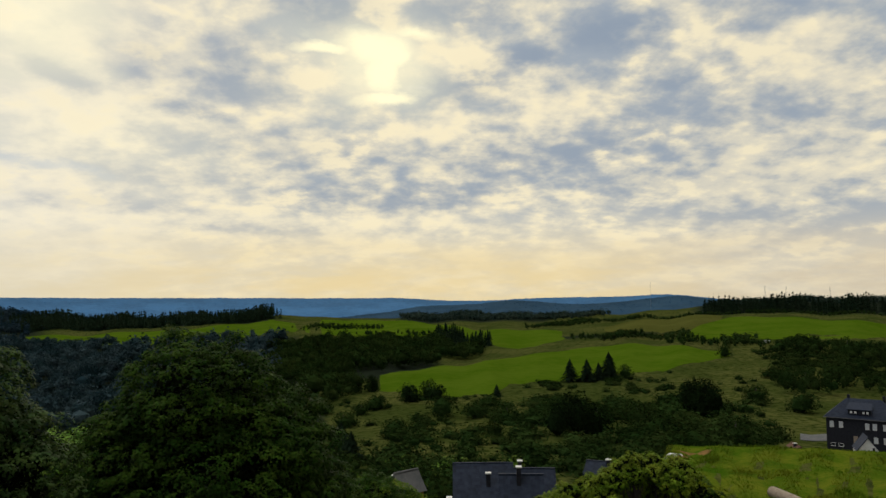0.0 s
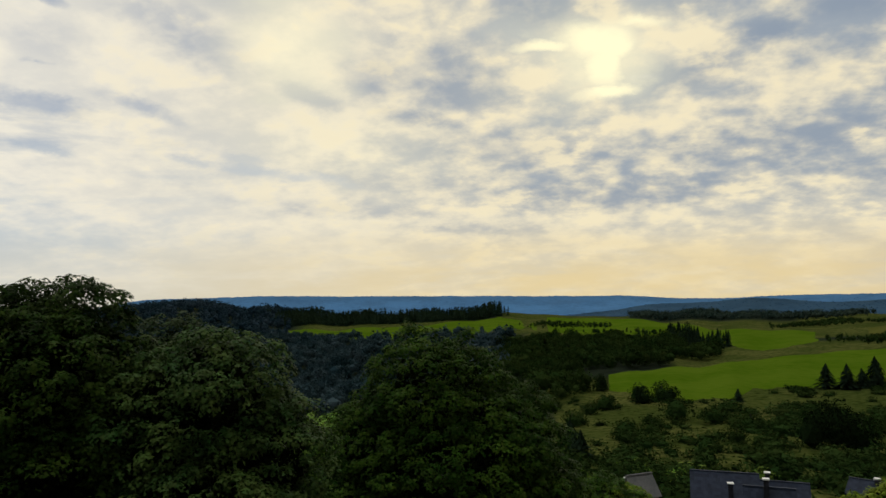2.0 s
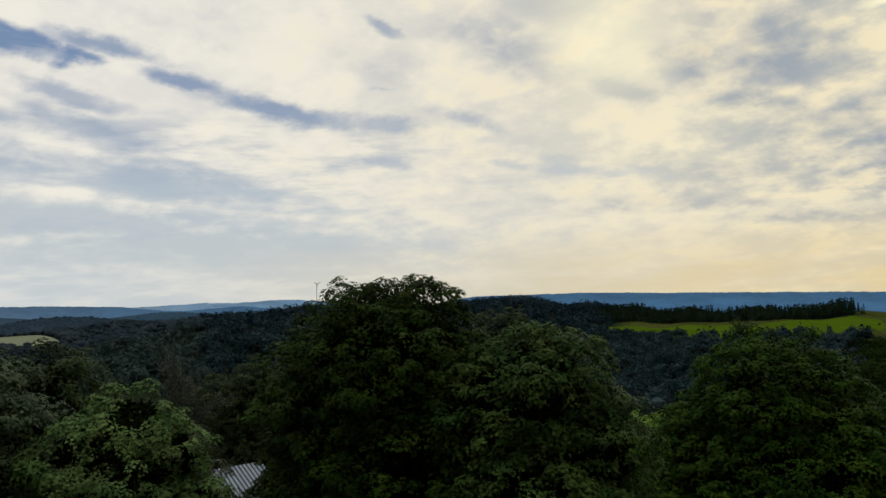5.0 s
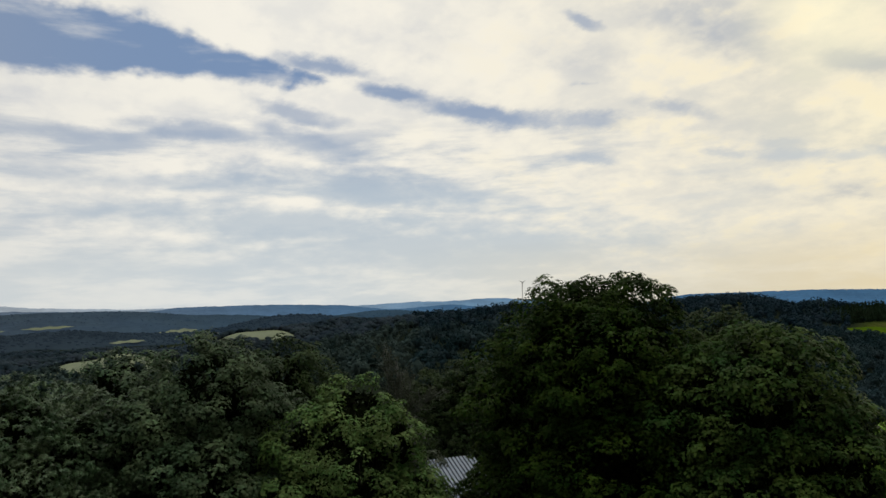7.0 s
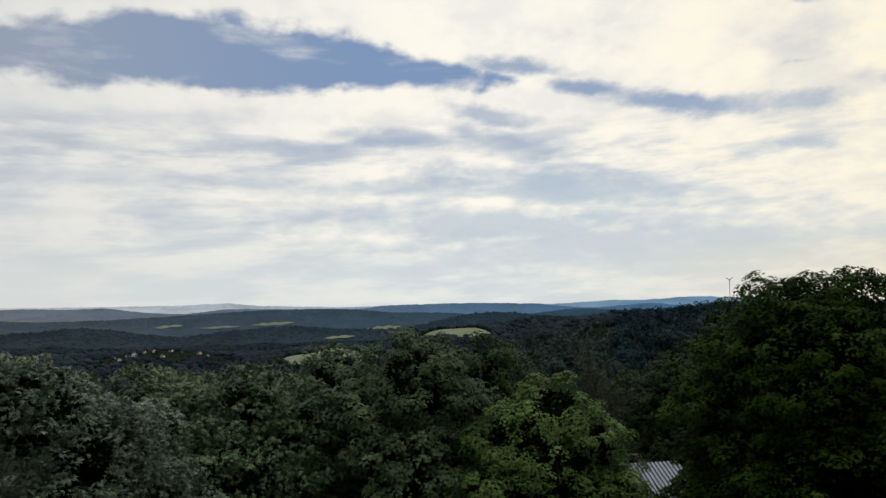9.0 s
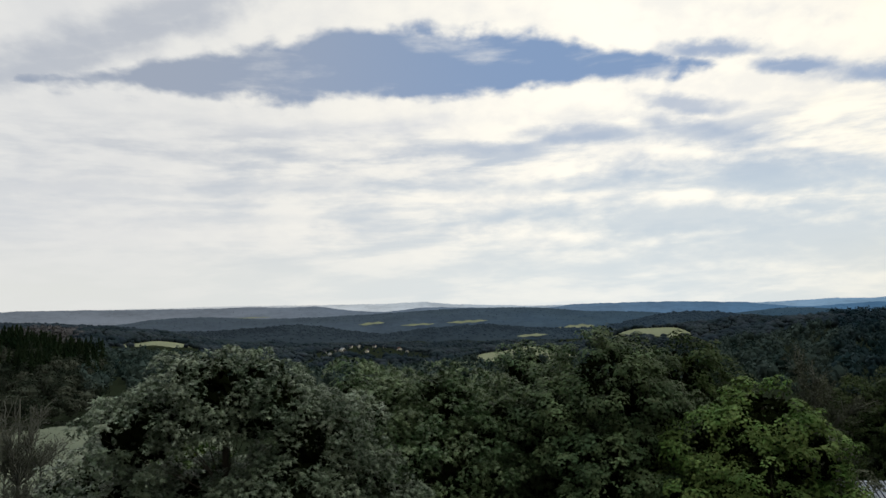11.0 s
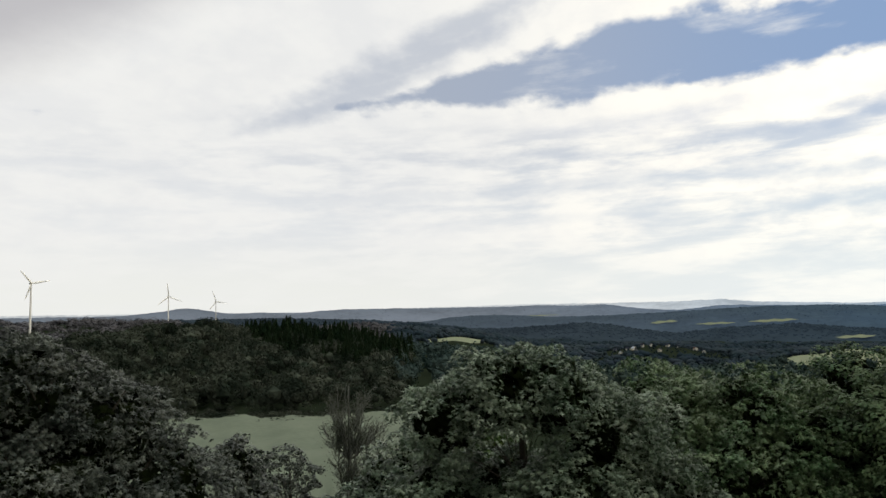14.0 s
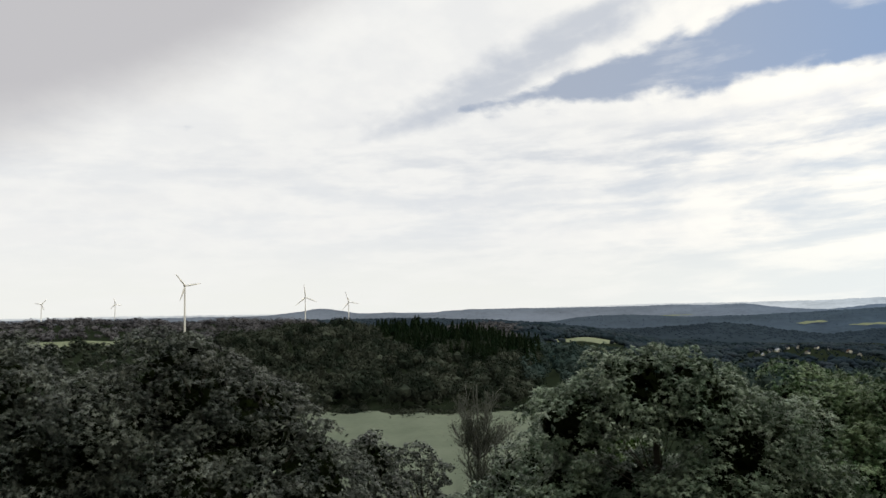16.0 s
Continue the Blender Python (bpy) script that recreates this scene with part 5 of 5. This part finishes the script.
def slates(parent, a, b, c, d, rows, cols):
    """Courses of slates laid on the roof face a b (eaves) c d (ridge); each course laps the one below."""
    a, b, c, d = (Vector(p) for p in (a, b, c, d))
    n = (b - a).cross(d - a).normalized()
    V, F = [], []
    for i in range(rows):
        for j in range(cols):
            s = 0.5 * (i % 2) / cols
            u0, u1, v0, v1 = j / cols + s, min(1, (j + 0.97) / cols + s), i / rows, min(1, (i + 1.15) / rows)
            k = len(V)
            for u, v, up in ((u0, v0, 0.05), (u1, v0, 0.05), (u1, v1, 0.012), (u0, v1, 0.012)):
                V.append(a.lerp(b, u).lerp(d.lerp(c, u), v) + n * up)
            F.append((k, k + 1, k + 2, k + 3))
    return tagged(part("slating", V, F, SLATE, parent), kind="stuff")


def window(parent, x, y, z, w, h, bars=1, pane=None):
    """A framed window set in a wall that faces -y."""
    fr = part("window", *block(w + 0.16, 0.10, h + 0.16, x, y, z - 0.08), WHITE_PAINT, parent)
    part("pane", *block(w, 0.06, h, x, y - 0.03, z), pane or GLASS, fr)
    if bars:
        part("bar", *block(0.06, 0.08, h, x, y - 0.04, z), WHITE_PAINT, fr)
    part("sill", *block(w + 0.3, 0.2, 0.06, x, y - 0.08, z - 0.14), WHITE_PAINT, fr)
    return fr


def chimney(parent, x, y, z, h, w=0.55, material=None, capped=True):
    c = part("chimney", *block(w, w, h, x, y, z), material or SLATE_WALL, parent)
    if capped:
        part("cap", *block(w + 0.2, w + 0.2, 0.14, x, y, z + h), WHITE_PAINT, c, "pale metal chimney cap")
    return c


def gable_house(name, az, r, turn, w, d, eave, rise, wall, roof, label, up=-0.3, overhang=0.35, ridge_along=True):
    """A plain house whose ridge runs across (along its width) or towards the viewer."""
    h = thing_at(name, az, r, turn, up, label, "house", "village houses")
    if ridge_along:
        v = [(-w / 2, -d / 2, 0), (w / 2, -d / 2, 0), (w / 2, d / 2, 0), (-w / 2, d / 2, 0), (-w / 2, -d / 2, eave), (w / 2, -d / 2, eave), (w / 2, d / 2, eave), (-w / 2, d / 2, eave), (-w / 2, 0, eave + rise - 0.05), (w / 2, 0, eave + rise - 0.05)]
        f = [(0, 1, 5, 4), (2, 3, 7, 6), (1, 2, 6, 9, 5), (3, 0, 4, 8, 7), (4, 5, 9, 8), (6, 7, 8, 9)]
        part("wall", v, f, wall, h)
        x, y, z = w / 2 + overhang, d / 2 + overhang, eave - overhang * rise / (d / 2)
        e = [(-x, -y, z), (x, -y, z), (x, 0, eave + rise), (-x, 0, eave + rise)]
        part("roof", *slab(e), roof, h)
        slates(h, *e, int(d * 1.6), int(w * 2.2))
        part("roof", *slab([(x, y, z), (-x, y, z), (-x, 0, eave + rise), (x, 0, eave + rise)]), roof, h)
        part("ridge_tiles", *block(2 * x, 0.3, 0.12, 0, 0, eave + rise - 0.02), roof, h)
    else:
        v = [(-w / 2, -d / 2, 0), (w / 2, -d / 2, 0), (w / 2, d / 2, 0), (-w / 2, d / 2, 0), (-w / 2, -d / 2, eave), (w / 2, -d / 2, eave), (w / 2, d / 2, eave), (-w / 2, d / 2, eave), (0, -d / 2, eave + rise - 0.05), (0, d / 2, eave + rise - 0.05)]
        f = [(0, 1, 5, 8, 4), (2, 3, 7, 9, 6), (1, 2, 6, 5), (3, 0, 4, 7)]
        part("wall", v, f, wall, h)
        x, y, z = w / 2 + overhang, d / 2 + overhang, eave - overhang * rise / (w / 2)
        part("roof", *slab([(x, -y, z), (x, y, z), (0, y, eave + rise), (0, -y, eave + rise)]), roof, h)
        part("roof", *slab([(-x, y, z), (-x, -y, z), (0, -y, eave + rise), (0, y, eave + rise)]), roof, h)
        part("ridge_tiles", *block(0.3, 2 * y, 0.12, 0, 0, eave + rise - 0.02), roof, h)
    return h


# slate-roofed farmhouses below the lookout
base = float(ground(-3.0, 97))
farm = gable_house("farmhouse", -3.0, 97, 2, 7.4, 11, 4.6, 5.2, SLATE_WALL, SLATE, "dark house with a large blue-grey slate roof", up=-22.4 - 9.8 - base)
chimney(farm, 0.6, -2.4, 6.6, 2.4)
chimney(farm, -4.5, -4.2, 4.2, 2.2)
base = float(ground(-7.4, 101))
wing = gable_house("farmhouse", -6.6, 101, 2, 6.6, 9, 4.0, 4.6, SLATE_WALL, SLATE, "lower dark house with a slate roof adjoining another", up=-24.0 - 8.6 - base)
chimney(wing, -1.2, 0.2, 7.6, 1.9)
base = float(ground(-6.0, 90))
front = gable_house("farmhouse", -6.0, 90.5, 2, 4.9, 6, 4.0, 4.2, SLATE_WALL, SLATE, "small dark slate-roofed wing with pale chimney caps", up=-22.2 - 8.2 - base)
chimney(front, -0.3, -0.6, 7.0, 2.2)
chimney(front, 2.6, -2.2, 4.2, 1.6, 0.8)
base = float(ground(3.1, 101))
ochre = gable_house("farmhouse", 3.1, 101, -52, 3.3, 3.6, 3.4, 2.2, OCHRE, GRAVEL, "small ochre-walled house with a grey roof", up=-23.9 - 6.0 - base, ridge_along=False)
chimney(ochre, -1.3, -0.9, 3.4, 1.5)
base = float(ground(-12.2, 108))
shed = gable_house("shed", -12.2, 108, -14, 3.6, 4.0, 2.4, 1.3, OLD_WOOD, SLATE, "small grey-roofed shed behind bushes", up=-24.4 - 3.7 - base)
chimney(shed, 1.2, -0.4, 3.2, 0.9)

# manor house clad in slate, with a hipped roof
manor = thing_at("manor_house", -31.2, 203, -6, 0.0, "large slate-clad manor house with a hipped roof and dormer", "house")
manor.matrix_world = Matrix.Translation(at(-30.3, 203, -36.7)) @ Matrix.Rotation(radians(-30.3 - 6), 4, "Z") @ Matrix.Diagonal((0.76, 0.80, 0.86, 1.0))
MW, MD, ME, MR = 20.0, 13.0, 7.4, 4.7
part("wall", *block(MW, MD, ME + 2.5, 0, 0, -2.5), SLATE_WALL, manor)
ov = 0.6
hip = [(-MW / 2 - ov, -MD / 2 - ov, ME), (MW / 2 + ov, -MD / 2 - ov, ME), (MW / 2 + ov, MD / 2 + ov, ME), (-MW / 2 - ov, MD / 2 + ov, ME), (-MW / 2 + 5.2, 0, ME + MR), (MW / 2 - 5.2, 0, ME + MR)]
part("roof", hip, [(0, 1, 5, 4), (2, 3, 4, 5), (1, 2, 5), (3, 0, 4), (3, 2, 1, 0)], SLATE, manor)
slates(manor, hip[0], hip[1], hip[5], hip[4], 18, 44)
part("cornice", *block(MW + 1.3, MD + 1.3, 0.22, 0, 0, ME - 0.22), GRAVEL, manor)
dormer = part("dormer", *block(6.4, 3.4, 1.5, -0.6, -4.4, ME + 1.0), SLATE_WALL, manor)
part("dormer_roof", *slab([(-4.2, -6.6, ME + 2.45), (3.0, -6.6, ME + 2.45), (2.6, -2.4, ME + 3.9), (-3.8, -2.4, ME + 3.9)]), SLATE, dormer)
for x in (-2.9, -1.7, 0.5, 1.6):
    part("pane", *block(0.6, 0.08, 0.6, x, -6.12, ME + 1.3), WHITE_PAINT, dormer)
for x in (-8.4, -5.8, 1.4, 3.4, 6.2, 8.2):
    window(manor, x, -MD / 2 - 0.03, 4.7, 0.95, 1.45, 1, PALE_PANE)
for x in (3.6, 6.2, 8.2):
    window(manor, x, -MD / 2 - 0.03, 1.1, 0.95, 1.45, 1, PALE_PANE)
for x in (-8.2, -6.0):
    window(manor, x, -MD / 2 - 0.03, -0.6, 1.2, 0.7, 0)
part("door", *block(1.2, 0.12, 2.3, -1.9, -MD / 2 - 0.05, 0.2), OLD_WOOD, manor)
chimney(manor, -4.2, 0.4, ME + 4.2, 1.5, 0.8, SLATE_WALL, False)
chimney(manor, 5.6, 1.2, ME + 3.9, 1.8, 0.8, SLATE_WALL, False)
part("lamp", *block(0.5, 0.3, 0.5, 9.4, -MD / 2 - 0.3, 3.4), WHITE_PAINT, manor)

cottage = gable_house("cottage", -30.3, 186, 10, 5.8, 7, 2.8, 3.4, PLASTER, SLATE, "white-plastered cottage with a steep grey gable", ridge_along=False)
cottage.scale = (0.72, 0.72, 0.8)
cottage.location.z = 1.1 + EYE - 186 * math.tan(radians(9.75)) - 6.2
window(cottage, 1.4, -4.05, 2.6, 0.7, 0.9, 0)
hut = gable_house("hut", -26.0, 182, 20, 5.0, 5, 1.4, 1.7, PLASTER, BRICK_RED, "low white hut with a red-brown roof", ridge_along=False)
hut.location.z = EYE - 182 * math.tan(radians(10.75)) - 3.1
chimney(hut, -0.4, -0.4, 2.6, 0.8, 0.5)
fence = thing_at("terrace_fence", -32.2, 187, 0, 0, "white-painted wooden terrace railing beside the manor", "fence")
fence.location.z = EYE - 187 * math.tan(radians(10.2))
for x in (-1.8, -0.6, 0.6, 1.8):
    part("post", *block(0.12, 0.12, 2.4, x, 0, -1.2), WHITE_PAINT, fence)
for z in (0.2, 0.9):
    part("rail", *block(4.2, 0.08, 0.22, 0, -0.09, z), WHITE_PAINT, fence)

def drape(name, az0, az1, r0, r1, lift, material, label, category, wob=0.15):
    u, v = np.meshgrid(np.linspace(0, 1, 24), np.linspace(0, 1, 24), indexing="ij")
    A = az0 + (az1 - az0) * u
    edge = 1 + wob * np.sin(A * 3.1) * (v - 0.5)
    R = r0 + (r1 - r0) * v * edge
    t = np.radians(A)
    verts = np.stack([-R * np.sin(t), R * np.cos(t), EYE + ground(A, R) + lift], -1).reshape(-1, 3)
    i, j = np.meshgrid(np.arange(23), np.arange(23), indexing="ij")
    faces = np.stack([i * 24 + j, (i + 1) * 24 + j, (i + 1) * 24 + j + 1, i * 24 + j + 1], -1).reshape(-1, 4)
    return tagged(mesh_object(name, verts, faces, material, True), label, category, kind="structure")


drape("yard", -28.2, -26.3, 230, 246, 0.25, GRAVEL, "pale gravel yard beside the manor house", "yard")
drape("lane", -12, -7.5, 117, 121, 0.25, GRAVEL, "narrow pale lane between bushes", "road", 0.02)

# barn with a corrugated metal roof among the trees
barn = thing_at("barn", 59.4, 62, 24, 0, "barn with a grey corrugated metal roof among trees", "barn")
barn.location.z = EYE - 15.9 - 4.6
barn.scale = (0.82, 0.85, 1.0)
part("wall", *block(6.4, 5.4, 9.0, 0, 0, -5.0), OLD_WOOD, barn)
part("roof_deck", *slab([(-3.7, -3.25, 4.16), (3.9, -3.25, 4.16), (3.9, 3.05, 6.36), (-3.7, 3.05, 6.36)], 0.12), SLATE, barn)
for j in range(17):
    x = -3.6 + j * 0.45
    v, f = [], []
    for s in range(5):
        z = 0.06 * (s % 2)
        v += [(x + s * 0.075, -3.2, 4.2 + z), (x + s * 0.075, 3.0, 6.4 + z)]
    f = [(2 * s, 2 * s + 2, 2 * s + 3, 2 * s + 1) for s in range(4)]
    part("roof_sheet", v, f, GREY_METAL, barn)

# ---- the grassy knoll ----
g = np.random.default_rng(77)
n = 22000
A, R = g.uniform(-36, -16.5, n), g.uniform(44, 76, n)
t = np.radians(A)
P = np.stack([-R * np.sin(t), R * np.cos(t), EYE + ground(A, R)], -1)
blades_v, blades_f = [], []
tuft = np.random.default_rng(78)
tv, tf = [], []
for b in range(5):
    a, l, w = tuft.uniform(0, 6.28), tuft.uniform(0.5, 1.0), 0.10
    lean = tuft.uniform(0.25, 0.7)
    k = len(tv)
    tv += [(w * math.sin(a), -w * math.cos(a), 0), (-w * math.sin(a), w * math.cos(a), 0), (lean * math.cos(a), lean * math.sin(a), l)]
    tf.append((k, k + 1, k + 2))
s = g.uniform(0.08, 0.2, n) * (1 + 0.9 * (np.array([noise.noise(Vector((x * 0.22, y * 0.22, 5.0))) for x, y, z in P]) > 0.22))
v, f = scatter((np.array(tv), np.array(tf)), P, np.stack([s, s, s], -1), g.uniform(0, 6.28, n))
tagged(mesh_object("grass", v, f, KNOLL_GRASS), "long bright yellow-green grass on the knoll", "grass", kind="stuff")
drape("knoll_turf", -40, -15.5, 40, 74, 0.05, TURF, "bright yellow-green turf of the knoll", "ground", 0.0)


def soil_patch(az, r, wide, deep, seed):
    """An uneven scab of bare soil lying on the grass."""
    g = np.random.default_rng(seed)
    ang = np.linspace(0, 6.283, 28, endpoint=False)
    edge = 1 + 0.22 * np.sin(ang * 3 + seed) + 0.15 * np.sin(ang * 7) + 0.08 * g.normal(size=28)
    V = [tuple(spot(az, r, 0.16))]
    for f in (0.55, 1.0):
        for a, e in zip(ang, edge):
            V.append(tuple(spot(az + math.degrees(wide * f * e * math.cos(a) / r), r + deep * f * e * math.sin(a), 0.14 if f < 1 else 0.05)))
    F = [(0, 1 + (k + 1) % 28, 1 + k) for k in range(28)]
    me = bpy.data.meshes.new("bare_soil")
    me.from_pydata(V, [], F + [(1 + k, 1 + (k + 1) % 28, 29 + (k + 1) % 28, 29 + k) for k in range(28)])
    me.materials.append(SAND)
    tagged(new("bare_soil", me), "worn patch of bare sandy soil on the knoll", "ground", kind="structure")


soil_patch(-19.3, 68.2, 1.3, 0.9, 1)
soil_patch(-17.8, 64.5, 0.5, 2.0, 2)
soil_patch(-18.3, 66.4, 0.6, 0.6, 3)
for k in range(26):
    az = -14.8 - k * 0.13 + g.uniform(-0.05, 0.05)
    sv, sf = icosphere(1)
    sv = sv * (1 + 0.22 * g.normal(size=(len(sv), 1))) * [0.24, 0.2, 0.15] * g.uniform(0.7, 1.4)
    st = mesh_object("stone", sv, sf, PLASTER if k % 3 else GRAVEL)
    st.location = spot(az, 66 + g.uniform(-0.5, 0.5), 0.1)
    tagged(st, "pale rough stone on the knoll's rim", "stone", "rim stones")

log = thing_at("log", -24.3, 54.5, 0, 0, "weathered grey felled log lying on the grass", "log")
lv, lf = tube([(0, 0, 0.34), (0.8, -1.1, 0.33), (1.7, -2.4, 0.31), (2.9, -4.2, 0.30)], [0.38, 0.40, 0.40, 0.38], 14)
mesh_object("trunk", lv, lf, OLD_WOOD, True, log)
part("cut_face", [(-0.02 + 0.36 * 0.81 * math.cos(a * 0.449), 0.36 * 0.58 * math.cos(a * 0.449), 0.34 + 0.36 * math.sin(a * 0.449)) for a in range(14)], [tuple(range(14))], OLD_WOOD, log, "grey sawn end of the log")

van = thing_at("caravan", -24.3, 595, 70, 0.3, "small white caravan parked beside bushes", "caravan")
part("body", *block(2.2, 6.0, 1.9, 0, 0, 0.5), WHITE_PAINT, van)
part("window", *block(2.24, 3.6, 0.6, 0, 0, 1.5), GLASS, van)
for y in (-1.6, 1.6):
    for x in (-1.0, 1.0):
        wv, wf = tube([(x - 0.1, y, 0.34), (x + 0.1, y, 0.34)], [0.34, 0.34], 12)
        mesh_object("wheel", wv, wf, SLATE_WALL, False, van)

# ---- village in the valley ----
VILLAGE = [(99.4, 1260, 10, 10), (98.9, 1245, 14, 40), (98.3, 1270, 9, -20), (97.6, 1280, 8, 15), (95.6, 1345, 8, 0), (94.4, 1330, 11, 30), (96.4, 1320, 8, -30), (99.9, 1225, 8, 20), (97.0, 1230, 8, 60), (93.8, 1310, 8, 10), (100.3, 1290, 9, 0)]
for k, (az, r, w, turn) in enumerate(VILLAGE):
    gable_house("village_house", az, r, turn, w * 0.65, 5.5, 3.2, 2.6, PLASTER, (SLATE, GREY_METAL, BRICK_RED)[k % 3], "white-walled village house in the valley", -0.5, ridge_along=k % 2 == 0)

# ---- wind turbines and masts ----
def turbine(az, r, hub, blade, spin, label):
    foot = spot(az, r)
    h = hub + EYE - foot.z
    t = new("wind_turbine")
    t.matrix_world = Matrix.Translation(foot) @ Matrix.Rotation(radians(az + 18), 4, "Z")
    tv, tf = tube([(0, 0, z) for z in (0, h * 0.3, h * 0.7, h)], [1.9, 1.6, 1.3, 1.0], 14)
    mesh_object("tower", tv, tf, TURBINE, True, t)
    part("nacelle", *block(3.0, 7.0, 3.0, 0, 1.0, h - 0.8), TURBINE, t)
    nv, nf = tube([(0, -4.4, h + 0.7), (0, -3.8, h + 0.7), (0, -2.4, h + 0.7)], [0.3, 1.2, 1.5], 10)
    hubpart = mesh_object("hub", nv, nf, TURBINE, True, t)
    for k in range(3):
        a = radians(spin + 120 * k)
        c, s = math.sin(a), math.cos(a)
        v = []
        for f, chord in ((0.02, 1.8), (0.2, 3.4), (0.5, 2.6), (0.8, 1.8), (1.0, 0.9)):
            px, pz = c * blade * f, h + 0.7 + s * blade * f
            for e, th in ((-0.5, 0), (0, 0.3), (0.5, 0), (0, -0.3)):
                v.append((px + s * e * chord, -3.3 + th * chord, pz - c * e * chord))
        f4 = [(4 * i + j, 4 * i + (j + 1) % 4, 4 * i + 4 + (j + 1) % 4, 4 * i + 4 + j) for i in range(4) for j in range(4)]
        part("blade", v, f4, TURBINE, t)
    return tagged(t, label, "wind turbine", "wind turbines")


for az, r, hub, blade, spin, label in [
    (143.9, 1340, 52.3, 28, -40, "white three-bladed wind turbine before a wooded ridge"), (134.9, 2000, 42.6, 36, -8, "white wind turbine rising behind a wooded hill"), (131.5, 2400, 33.1, 36, -20, "white wind turbine rising behind a wooded hill"),
    (153.4, 2600, 46, 22, 40, "small distant white wind turbine on the horizon"), (148.7, 2700, 45, 22, -15, "small distant white wind turbine on the horizon"), (53.5, 2600, 57.5, 15, 60, "small distant wind turbine behind the oak"),
    (52.4, 2500, 60.5, 16, 15, "small distant wind turbine behind the oak"),
]:
    turbine(az, r, hub, blade, spin, label)

for az, r, top, label in [(-16.3, 3000, 46, "thin lattice mast on a far hill"), (-24.4, 1650, 14, "thin mast above the wooded hill"), (-25.8, 1700, 13, "thin mast above the wooded hill"), (-28.6, 1700, 11, "thin mast above the wooded hill")]:
    foot = spot(az, r)
    mast = new("mast")
    mast.location = foot
    h = top + EYE - foot.z
    for sx, sy in ((-1, -1), (1, -1), (1, 1), (-1, 1)):
        mv, mf = tube([(sx * 2.2, sy * 2.2, 0), (sx * 0.3, sy * 0.3, h)], [0.16, 0.09], 5)
        mesh_object("leg", mv, mf, STEEL, False, mast)
    for f in (0.3, 0.5, 0.65, 0.78, 0.9):
        q = 2.2 * (1 - f) + 0.4
        part("brace", *block(2 * q, 2 * q, 0.15, 0, 0, h * f), STEEL, mast)
    for z in (0.86, 0.95):
        part("crossarm", *block(4, 0.25, 0.25, 0, 0, h * z), STEEL, mast)
    tagged(mast, label, "mast", "masts")
